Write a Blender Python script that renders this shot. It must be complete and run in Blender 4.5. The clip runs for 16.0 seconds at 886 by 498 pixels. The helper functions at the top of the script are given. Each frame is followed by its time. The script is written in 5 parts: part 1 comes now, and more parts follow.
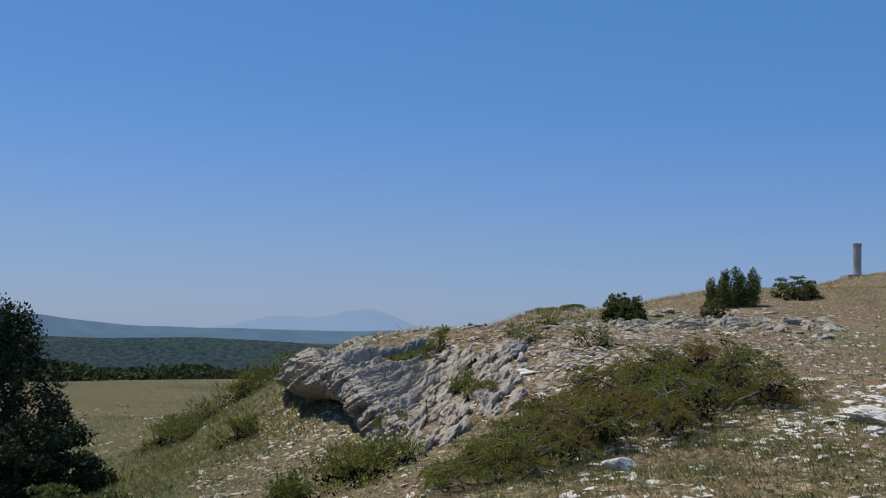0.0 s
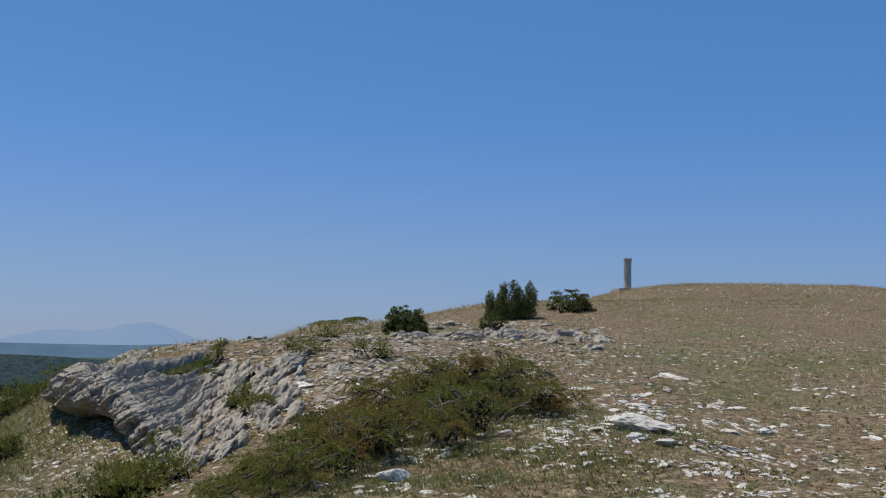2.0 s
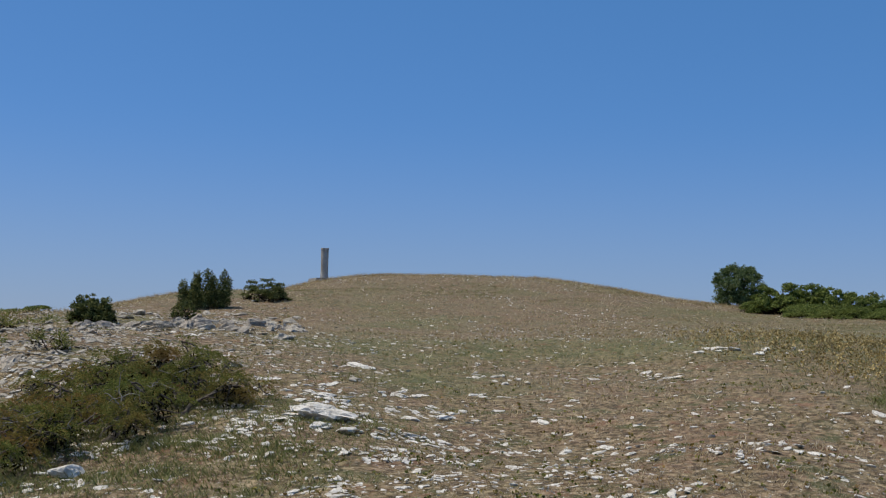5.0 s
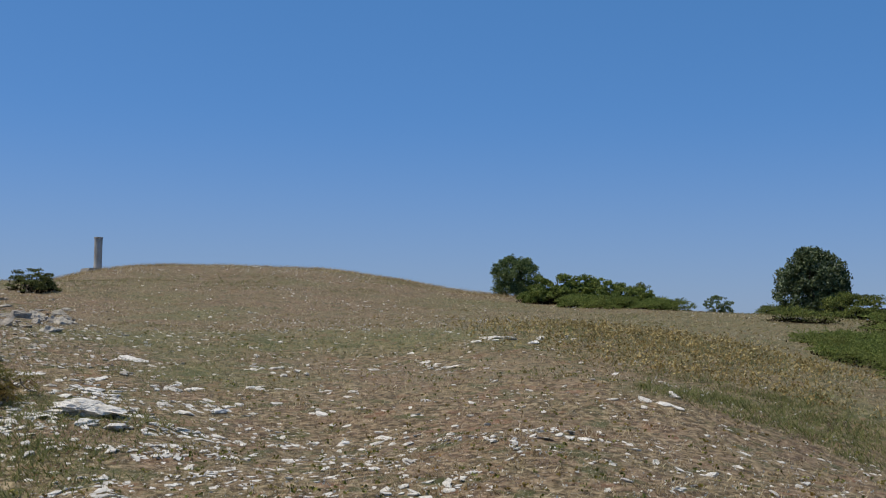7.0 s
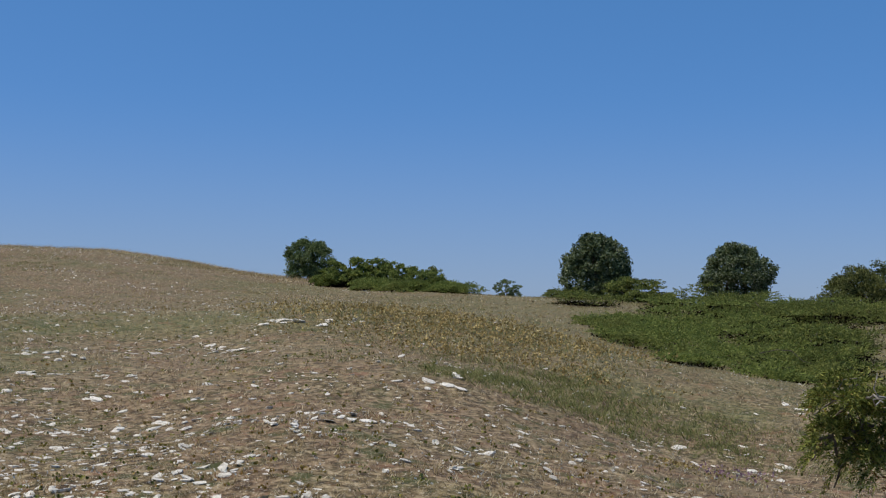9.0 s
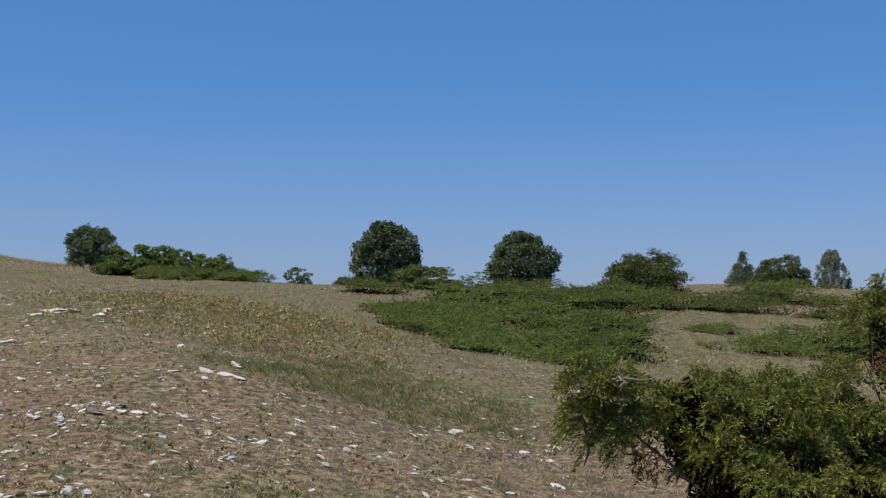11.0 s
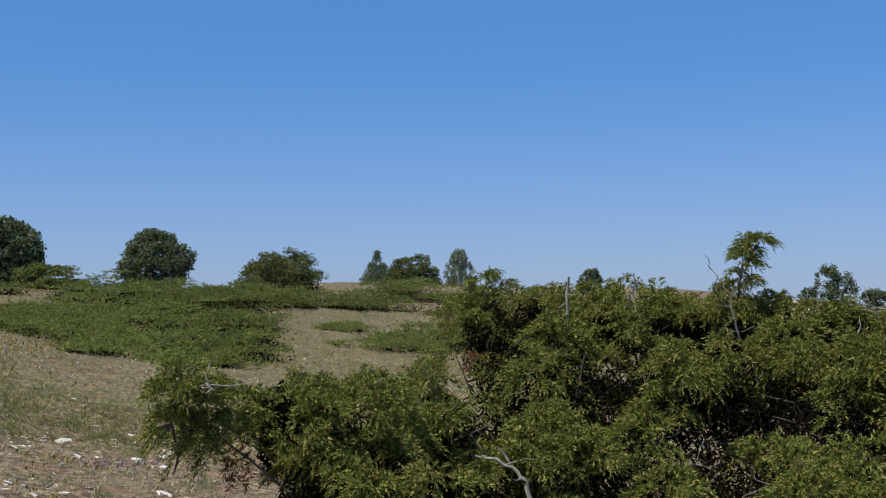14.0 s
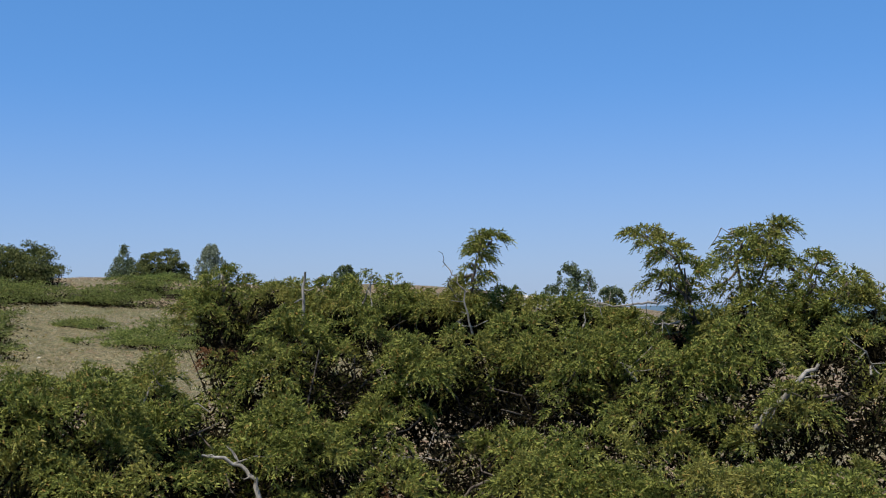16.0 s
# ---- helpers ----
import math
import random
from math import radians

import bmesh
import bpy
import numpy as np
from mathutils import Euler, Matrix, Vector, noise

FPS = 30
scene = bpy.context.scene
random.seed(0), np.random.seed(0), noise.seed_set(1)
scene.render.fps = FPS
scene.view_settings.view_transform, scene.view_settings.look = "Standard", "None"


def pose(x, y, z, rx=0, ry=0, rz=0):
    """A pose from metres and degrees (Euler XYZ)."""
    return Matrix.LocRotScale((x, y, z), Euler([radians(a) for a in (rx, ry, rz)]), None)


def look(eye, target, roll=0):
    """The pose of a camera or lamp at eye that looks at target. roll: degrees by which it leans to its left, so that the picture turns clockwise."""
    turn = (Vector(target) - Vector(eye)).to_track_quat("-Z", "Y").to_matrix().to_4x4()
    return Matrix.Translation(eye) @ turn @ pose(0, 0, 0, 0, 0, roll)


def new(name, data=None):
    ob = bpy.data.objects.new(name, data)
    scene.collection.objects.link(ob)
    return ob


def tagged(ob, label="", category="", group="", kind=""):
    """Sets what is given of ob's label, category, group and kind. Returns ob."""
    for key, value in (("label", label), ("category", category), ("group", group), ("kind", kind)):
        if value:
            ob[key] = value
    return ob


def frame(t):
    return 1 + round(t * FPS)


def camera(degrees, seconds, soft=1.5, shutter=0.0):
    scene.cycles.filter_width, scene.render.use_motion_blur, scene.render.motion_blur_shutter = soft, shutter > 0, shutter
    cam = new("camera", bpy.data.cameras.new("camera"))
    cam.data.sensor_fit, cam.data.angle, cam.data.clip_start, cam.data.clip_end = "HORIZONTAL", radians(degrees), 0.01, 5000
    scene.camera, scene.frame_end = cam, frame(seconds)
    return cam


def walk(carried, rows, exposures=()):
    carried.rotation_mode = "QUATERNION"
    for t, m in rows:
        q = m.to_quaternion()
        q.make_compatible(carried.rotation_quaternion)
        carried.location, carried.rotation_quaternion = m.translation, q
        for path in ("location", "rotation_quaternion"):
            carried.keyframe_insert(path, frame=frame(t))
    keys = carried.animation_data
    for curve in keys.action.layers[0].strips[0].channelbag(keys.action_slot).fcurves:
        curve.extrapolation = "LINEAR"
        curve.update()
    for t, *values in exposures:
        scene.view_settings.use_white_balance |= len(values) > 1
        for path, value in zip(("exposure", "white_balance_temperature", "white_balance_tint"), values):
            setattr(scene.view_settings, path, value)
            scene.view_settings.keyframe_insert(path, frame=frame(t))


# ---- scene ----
# The walk: seconds, eye (x, y, z from the first eye), yaw, pitch, roll in degrees.
EYE = 1.6
cam = camera(41.54, 16.0, soft=1.1)
ROWS = [
    (0.0, 0.000, -0.000, -0.000, 0.00, 4.07, -1.65),
    (0.5, 0.016, -0.019, -0.003, -2.58, 4.42, -1.37),
    (1.0, 0.032, -0.015, -0.001, -5.54, 4.60, -1.51),
    (1.5, 0.041, 0.006, -0.005, -7.73, 4.64, -1.00),
    (2.0, 0.055, 0.000, 0.000, -10.49, 4.96, -1.30),
    (2.5, 0.076, -0.040, 0.005, -12.52, 4.72, -1.28),
    (3.0, 0.099, -0.065, 0.010, -15.18, 4.96, -1.34),
    (3.5, 0.118, -0.083, 0.015, -18.35, 5.19, -1.60),
    (6.0, 0.140, -0.065, 0.015, -29.45, 4.16, -0.56),
    (6.5, 0.163, -0.040, 0.011, -32.34, 4.14, -0.58),
    (7.0, 0.207, -0.010, 0.016, -35.74, 4.41, -0.56),
    (7.5, 0.236, 0.020, 0.009, -38.61, 4.24, -0.54),
    (8.0, 0.263, 0.009, 0.006, -41.04, 4.16, -0.62),
    (8.5, 0.288, -0.009, 0.004, -43.35, 3.95, -0.65),
    (11.0, 0.375, -0.138, 0.003, -55.71, 3.14, 0.02),
    (11.5, 0.359, -0.237, 0.017, -58.21, 3.23, -0.39),
    (12.0, 0.369, -0.279, 0.017, -60.68, 3.07, 0.18),
    (12.5, 0.411, -0.279, 0.016, -63.66, 2.94, -0.01),
    (13.0, 0.422, -0.301, 0.023, -66.92, 3.00, 0.26),
    (13.5, 0.472, -0.299, 0.028, -70.25, 3.04, 0.44),
    (14.0, 0.482, -0.316, 0.033, -73.09, 2.93, 0.58),
    (14.5, 0.514, -0.320, 0.028, -76.09, 2.95, 0.84),
    (15.0, 0.505, -0.354, 0.026, -79.09, 2.77, 0.88),
    (15.5, 0.509, -0.394, 0.029, -81.91, 2.64, 0.56),
    (16.0, 0.560, -0.405, 0.025, -85.02, 2.64, 0.54),
]
walk(cam, [(t, pose(x, y, EYE + z, 90 + p, r, w)) for t, x, y, z, w, p, r in ROWS],
     [(0.0, -0.18), (3.0, -0.22), (7.0, -0.22), (11.0, -0.12), (14.5, 0.10), (16.0, 0.22)])

# ---- light: summer sun high beyond the left of the first view, clear sky ----
SUN_AZ, SUN_EL = radians(-58), radians(63)
world = bpy.data.worlds.new("world")
scene.world = world
world.use_nodes = True
wn = world.node_tree.nodes
sky = wn.new("ShaderNodeTexSky")
sky.sky_type, sky.sun_disc = 'NISHITA', False
sky.sun_elevation, sky.sun_rotation = SUN_EL, SUN_AZ
sky.altitude, sky.air_density, sky.dust_density, sky.ozone_density = 900, 0.85, 0.55, 3.2
wn["Background"].inputs[1].default_value = 0.098
rich = wn.new("ShaderNodeHueSaturation")
rich.inputs["Saturation"].default_value = 1.15
tint = wn.new("ShaderNodeMix")
tint.data_type, tint.blend_type = 'RGBA', 'MULTIPLY'
tint.inputs[0].default_value, tint.inputs[7].default_value = 1.0, (1.05, 1.0, 1.25, 1)
world.node_tree.links.new(sky.outputs[0], rich.inputs["Color"])
world.node_tree.links.new(rich.outputs[0], tint.inputs[6])
even = wn.new("ShaderNodeMix")                          # thin haze that evens the blue out
even.data_type = 'RGBA'
even.inputs[0].default_value, even.inputs[7].default_value = 0.45, (0.80, 3.2, 6.95, 1)
world.node_tree.links.new(tint.outputs[2], even.inputs[6])
way = wn.new("ShaderNodeTexCoord")                      # paler, greyer air towards the horizon
rise = wn.new("ShaderNodeSeparateXYZ")
thick = wn.new("ShaderNodeMapRange")
thick.interpolation_type = 'SMOOTHSTEP'
for k, v in enumerate((-0.03, 0.20, 0.58, 0.0)):
    thick.inputs[k + 1].default_value = v
haze = wn.new("ShaderNodeMix")
haze.data_type = 'RGBA'
haze.inputs[7].default_value = (3.0, 3.75, 5.1, 1)
world.node_tree.links.new(way.outputs["Generated"], rise.inputs[0])
world.node_tree.links.new(rise.outputs[2], thick.inputs[0])
world.node_tree.links.new(thick.outputs[0], haze.inputs[0])
world.node_tree.links.new(even.outputs[2], haze.inputs[6])
world.node_tree.links.new(haze.outputs[2], wn["Background"].inputs[0])
sun_data = bpy.data.lights.new("sun", 'SUN')
sun_data.energy, sun_data.angle, sun_data.color = 4.6, radians(0.53), (1.0, 0.925, 0.77)
sun = new("sun", sun_data)
sun_dir = Vector((math.sin(SUN_AZ) * math.cos(SUN_EL), math.cos(SUN_AZ) * math.cos(SUN_EL), math.sin(SUN_EL)))
sun.matrix_world = look(sun_dir * 60, (0, 0, 0))

rng = np.random.default_rng(7)


# ---- materials ----
def material(name, rough=0.9):
    m = bpy.data.materials.new(name)
    m.use_nodes = True
    nt = m.node_tree
    b = nt.nodes["Principled BSDF"]
    b.inputs["Roughness"].default_value = rough
    b.inputs["Specular IOR Level"].default_value = 0.25
    return m, nt, b


def ramp(nt, fac, stops, mode='LINEAR'):
    r = nt.nodes.new("ShaderNodeValToRGB")
    r.color_ramp.interpolation = mode
    while len(r.color_ramp.elements) < len(stops):
        r.color_ramp.elements.new(0.5)
    for e, (p, c) in zip(r.color_ramp.elements, stops):
        e.position, e.color = p, (*c, 1) if len(c) == 3 else c
    nt.links.new(fac, r.inputs[0])
    return r.outputs[0]


def coords(nt):
    return nt.nodes.new("ShaderNodeNewGeometry").outputs["Position"]


def noise_tex(nt, vec, scale, detail=4, rough=0.55, stretch=None):
    if stretch:
        mp = nt.nodes.new("ShaderNodeMapping")
        mp.inputs["Scale"].default_value = stretch
        nt.links.new(vec, mp.inputs[0])
        vec = mp.outputs[0]
    n = nt.nodes.new("ShaderNodeTexNoise")
    n.inputs["Scale"].default_value, n.inputs["Detail"].default_value, n.inputs["Roughness"].default_value = scale, detail, rough
    nt.links.new(vec, n.inputs["Vector"])
    return n.outputs["Fac"]


def mix(nt, fac, a, b, mode='MIX'):
    m = nt.nodes.new("ShaderNodeMix")
    m.data_type, m.blend_type = 'RGBA', mode
    for sock, v in ((m.inputs[0], fac), (m.inputs[6], a), (m.inputs[7], b)):
        if isinstance(v, (int, float)):
            sock.default_value = v
        elif isinstance(v, tuple):
            sock.default_value = (*v, 1)
        else:
            nt.links.new(v, sock)
    return m.outputs[2]


def bump(nt, b, height, strength, dist):
    n = nt.nodes.new("ShaderNodeBump")
    n.inputs["Strength"].default_value, n.inputs["Distance"].default_value = strength, dist
    nt.links.new(height, n.inputs["Height"])
    nt.links.new(n.outputs[0], b.inputs["Normal"])


def ground_material():
    m, nt, b = material("dry_turf", 0.95)
    p = coords(nt)
    big = noise_tex(nt, p, 0.22, 5, 0.6)
    mid = noise_tex(nt, p, 1.6, 6, 0.65)
    fine = noise_tex(nt, p, 15, 6, 0.72)
    tiny = noise_tex(nt, p, 75, 3, 0.7)
    dry = ramp(nt, fine, [(0.40, (0.044, 0.031, 0.014)), (0.50, (0.142, 0.103, 0.053)), (0.62, (0.365, 0.285, 0.170))])
    red = ramp(nt, fine, [(0.40, (0.056, 0.034, 0.019)), (0.50, (0.146, 0.092, 0.052)), (0.62, (0.31, 0.22, 0.135))])
    green = ramp(nt, fine, [(0.40, (0.042, 0.050, 0.014)), (0.61, (0.175, 0.168, 0.058))])
    c = mix(nt, ramp(nt, mid, [(0.44, (0, 0, 0)), (0.58, (0.9, 0.9, 0.9))]), dry, red)
    c = mix(nt, ramp(nt, big, [(0.51, (0, 0, 0)), (0.64, (0.75, 0.75, 0.75))]), c, green)
    sep = nt.nodes.new("ShaderNodeSeparateXYZ")         # the lower meadow is greener
    nt.links.new(p, sep.inputs[0])
    low = nt.nodes.new("ShaderNodeMapRange")
    low.inputs[1].default_value, low.inputs[2].default_value, low.inputs[3].default_value, low.inputs[4].default_value = 0.5, -2.5, 0.0, 0.9
    nt.links.new(sep.outputs[0], low.inputs[0])
    broad = noise_tex(nt, p, 0.07, 3, 0.5)
    meadow = ramp(nt, mix(nt, 0.6, big, broad), [(0.42, (0.036, 0.048, 0.008)), (0.5, (0.086, 0.074, 0.018)), (0.58, (0.125, 0.090, 0.033))])
    c = mix(nt, low.outputs[0], c, meadow)
    near = nt.nodes.new("ShaderNodeVectorMath")          # moister turf in the hollow
    near.operation = 'DISTANCE'
    near.inputs[1].default_value = (20.0, 10.5, 1.2)
    nt.links.new(p, near.inputs[0])
    moist = nt.nodes.new("ShaderNodeMapRange")
    moist.inputs[1].default_value, moist.inputs[2].default_value, moist.inputs[3].default_value, moist.inputs[4].default_value = 13.0, 7.0, 0.0, 0.5
    nt.links.new(near.outputs["Value"], moist.inputs[0])
    c = mix(nt, moist.outputs[0], c, green)
    rad = nt.nodes.new("ShaderNodeVectorMath")           # beyond the hill all is wooded
    rad.operation = 'LENGTH'
    nt.links.new(p, rad.inputs[0])
    far = nt.nodes.new("ShaderNodeMapRange")
    far.inputs[1].default_value, far.inputs[2].default_value = 105, 170
    nt.links.new(rad.outputs["Value"], far.inputs[0])
    tuft = noise_tex(nt, p, 2.8, 6, 0.75)                # small green and rusty tufts all over the turf
    c = mix(nt, ramp(nt, tuft, [(0.53, (0, 0, 0)), (0.61, (0.8, 0.8, 0.8))]), c, (0.054, 0.064, 0.017))
    rusty = noise_tex(nt, p, 3.7, 5, 0.7)
    c = mix(nt, ramp(nt, rusty, [(0.57, (0, 0, 0)), (0.67, (0.7, 0.7, 0.7))]), c, (0.21, 0.10, 0.055))
    mott = noise_tex(nt, p, 5.5, 5, 0.7)
    c = mix(nt, 1.0, c, ramp(nt, mott, [(0.36, (0.80, 0.80, 0.74)), (0.50, (1, 1, 1)), (0.66, (1.0, 0.98, 0.95))]), 'MULTIPLY')
    grit = ramp(nt, tiny, [(0.60, (0, 0, 0)), (0.66, (0.9, 0.9, 0.9))])
    c = mix(nt, grit, c, (0.60, 0.55, 0.47))
    c = mix(nt, far.outputs[0], c, ramp(nt, mid, [(0.4, (0.018, 0.030, 0.014)), (0.65, (0.055, 0.075, 0.032))]))
    nt.links.new(c, b.inputs["Base Color"])
    bump(nt, b, fine, 0.6, 0.016)
    return m


def rock_material(name, light, dark, grain=1.0, pits=0.6):
    m, nt, b = material(name, 0.92)
    p = coords(nt)
    big = noise_tex(nt, p, 1.3 * grain, 5, 0.6)
    strata = noise_tex(nt, p, 3.0 * grain, 6, 0.7, (1.2, 1.2, 6.0))
    rough = noise_tex(nt, p, 11 * grain, 6, 0.75)
    fine = noise_tex(nt, p, 45 * grain, 6, 0.75)
    half = tuple((x + y) / 2 for x, y in zip(light, dark))
    c = ramp(nt, strata, [(0.30, half), (0.47, light)])
    c = mix(nt, ramp(nt, rough, [(0.36, (pits,) * 3), (0.52, (0, 0, 0))]), c, dark)
    c = mix(nt, ramp(nt, fine, [(0.36, (pits * 0.8,) * 3), (0.55, (0, 0, 0))]), c, dark)
    c = mix(nt, ramp(nt, big, [(0.55, (0, 0, 0)), (0.75, (0.45, 0.45, 0.45))]), c, (0.30, 0.26, 0.19))
    rnd = nt.nodes.new("ShaderNodeObjectInfo").outputs["Random"]
    c = mix(nt, 1.0, c, ramp(nt, rnd, [(0, (0.86, 0.86, 0.86)), (1, (1, 1, 1))]), 'MULTIPLY')
    nt.links.new(c, b.inputs["Base Color"])
    h = mix(nt, 0.65, fine, rough)
    bump(nt, b, h, 0.8, 0.016)
    return m


def leaf_material(name, stops, patch=None, see_through=0.25):
    """Leaves that vary one by one, and in patches a metre or so wide."""
    m, nt, b = material(name, 0.75)
    g = nt.nodes.new("ShaderNodeNewGeometry")
    c = ramp(nt, g.outputs["Random Per Island"], stops)
    if patch:
        n = noise_tex(nt, g.outputs["Position"], patch[0], 3)
        c = mix(nt, ramp(nt, n, [(0.5, (0, 0, 0)), (0.68, (patch[2],) * 3)]), c, patch[1])
    nt.links.new(c, b.inputs["Base Color"])
    t = nt.nodes.new("ShaderNodeBsdfTranslucent")
    nt.links.new(c, t.inputs[0])
    s = nt.nodes.new("ShaderNodeMixShader")
    s.inputs[0].default_value = see_through
    nt.links.new(b.outputs[0], s.inputs[1])
    nt.links.new(t.outputs[0], s.inputs[2])
    nt.links.new(s.outputs[0], nt.nodes["Material Output"].inputs[0])
    return m


def bark_material(name, a, c2):
    m, nt, b = material(name, 0.9)
    p = coords(nt)
    n = noise_tex(nt, p, 30, 5, 0.7, (1, 1, 0.25))
    nt.links.new(ramp(nt, n, [(0.35, a), (0.65, c2)]), b.inputs["Base Color"])
    bump(nt, b, n, 0.7, 0.01)
    return m


def concrete_material():
    m, nt, b = material("weathered_concrete", 0.9)
    p = coords(nt)
    n = noise_tex(nt, p, 3.5, 6, 0.7, (1, 1, 0.35))
    f = noise_tex(nt, p, 45, 4, 0.7)
    c = ramp(nt, n, [(0.34, (0.22, 0.195, 0.165)), (0.5, (0.42, 0.39, 0.35)), (0.64, (0.55, 0.53, 0.50))])
    c = mix(nt, ramp(nt, f, [(0.35, (0.5, 0.5, 0.5)), (0.6, (0, 0, 0))]), c, (0.16, 0.14, 0.12))
    nt.links.new(c, b.inputs["Base Color"])
    bump(nt, b, f, 0.6, 0.01)
    return m


def distance_material(name, a, c2, scale, haze_glow):
    """Land kilometres away; the haze of the air between is painted in as emission."""
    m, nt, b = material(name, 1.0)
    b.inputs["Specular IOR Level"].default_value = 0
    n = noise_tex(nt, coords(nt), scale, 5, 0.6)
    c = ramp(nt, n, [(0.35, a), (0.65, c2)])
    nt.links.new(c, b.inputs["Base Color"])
    b.inputs["Emission Color"].default_value = (*haze_glow, 1)
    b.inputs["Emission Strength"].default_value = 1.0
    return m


M_GROUND = ground_material()
M_ROCK = rock_material("white_limestone", (0.84, 0.79, 0.71), (0.21, 0.18, 0.145), 1.6, 0.50)
M_CLIFF = rock_material("grey_limestone", (0.46, 0.405, 0.335), (0.066, 0.053, 0.038), 1.3, 0.70)
M_SCREE = rock_material("pale_grey_limestone", (0.53, 0.475, 0.395), (0.085, 0.070, 0.050), 1.5, 0.7)
M_JUNI = leaf_material("juniper_green", [(0, (0.050, 0.066, 0.011)), (0.5, (0.132, 0.158, 0.027)), (0.92, (0.32, 0.330, 0.078)), (1, (0.32, 0.18, 0.055))], (2.4, (0.26, 0.225, 0.058), 0.5), 0.25)
M_TIER = leaf_material("layered_juniper_green", [(0, (0.040, 0.060, 0.012)), (0.5, (0.14, 0.175, 0.036)), (1, (0.29, 0.30, 0.08))], (2.6, (0.055, 0.068, 0.018), 0.6), 0.2)
# dead needles kept near black, so the bushes' inner shade is in the colour
M_INNER = leaf_material("shade_dark_dead_needles", [(0, (0.008, 0.007, 0.004)), (1, (0.026, 0.022, 0.012))], None, 0.05)
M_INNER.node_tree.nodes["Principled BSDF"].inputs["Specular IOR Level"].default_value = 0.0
M_MAT = leaf_material("creeping_juniper_green", [(0, (0.050, 0.075, 0.016)), (0.5, (0.165, 0.215, 0.046)), (1, (0.32, 0.35, 0.095))], (0.8, (0.20, 0.185, 0.055), 0.55))
M_OLIVE = leaf_material("olive_green_leaves", [(0, (0.032, 0.044, 0.011)), (0.5, (0.100, 0.118, 0.032)), (0.9, (0.21, 0.22, 0.07)), (1, (0.30, 0.30, 0.11))])
M_RUST = leaf_material("autumnal_shrub", [(0, (0.036, 0.045, 0.009)), (0.5, (0.150, 0.168, 0.031)), (0.85, (0.32, 0.31, 0.075)), (1, (0.38, 0.19, 0.065))], (2.0, (0.30, 0.155, 0.045), 0.7))
M_DARK = leaf_material("dark_leaves", [(0, (0.032, 0.050, 0.017)), (0.5, (0.090, 0.122, 0.048)), (0.85, (0.20, 0.24, 0.13)), (1, (0.36, 0.39, 0.26))])
M_WOODS = leaf_material("dark_woodland_leaves", [(0, (0.020, 0.036, 0.012)), (0.6, (0.050, 0.075, 0.024)), (1, (0.085, 0.105, 0.038))], (0.12, (0.085, 0.085, 0.03), 0.6))
# blackened: the shade of the backlit tree and bush is in this leaf colour
M_BACKLIT = leaf_material("backlit_black_leaves", [(0, (0.012, 0.020, 0.008)), (0.6, (0.026, 0.040, 0.015)), (1, (0.050, 0.066, 0.028))], None, 0.1)
M_PALE = leaf_material("pale_leaves", [(0, (0.06, 0.09, 0.03)), (0.6, (0.13, 0.18, 0.065)), (1, (0.25, 0.30, 0.13))])
M_SILVER = leaf_material("silvery_leaves", [(0, (0.12, 0.15, 0.09)), (0.6, (0.24, 0.28, 0.19)), (1, (0.42, 0.45, 0.36))])
M_DRYLEAF = leaf_material("dead_brown_foliage", [(0, (0.11, 0.05, 0.022)), (1, (0.24, 0.11, 0.045))])
M_BARK = bark_material("grey_brown_bark", (0.05, 0.04, 0.032), (0.17, 0.14, 0.11))
M_DEAD = bark_material("bleached_dead_wood", (0.16, 0.145, 0.12), (0.38, 0.35, 0.31))
M_GRASS = leaf_material("dry_grass", [(0, (0.10, 0.066, 0.030)), (0.35, (0.27, 0.195, 0.095)), (0.75, (0.52, 0.41, 0.23)), (1, (0.80, 0.71, 0.50))], (0.45, (0.23, 0.175, 0.085), 0.5), 0.45)
M_GREENGRASS = leaf_material("green_grass", [(0, (0.09, 0.105, 0.03)), (1, (0.25, 0.25, 0.095))], None, 0.3)
M_YELLOW = leaf_material("yellow_flower_heads", [(0, (0.19, 0.13, 0.035)), (0.6, (0.40, 0.29, 0.115)), (1, (0.62, 0.50, 0.23))], None, 0.2)
M_WHITEFL = leaf_material("white_flower_heads", [(0, (0.55, 0.54, 0.46)), (1, (0.78, 0.77, 0.70))])
M_PURPLE = leaf_material("purple_flower_heads", [(0, (0.26, 0.15, 0.20)), (1, (0.36, 0.25, 0.30))])
M_CONCRETE = concrete_material()
# blue airlight over the far land, put in as emission colour
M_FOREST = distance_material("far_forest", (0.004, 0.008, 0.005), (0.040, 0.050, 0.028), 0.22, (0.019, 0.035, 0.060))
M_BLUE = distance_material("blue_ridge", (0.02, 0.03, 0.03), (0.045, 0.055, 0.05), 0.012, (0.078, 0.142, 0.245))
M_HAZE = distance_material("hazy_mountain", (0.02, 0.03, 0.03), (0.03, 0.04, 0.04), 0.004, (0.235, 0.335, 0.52))


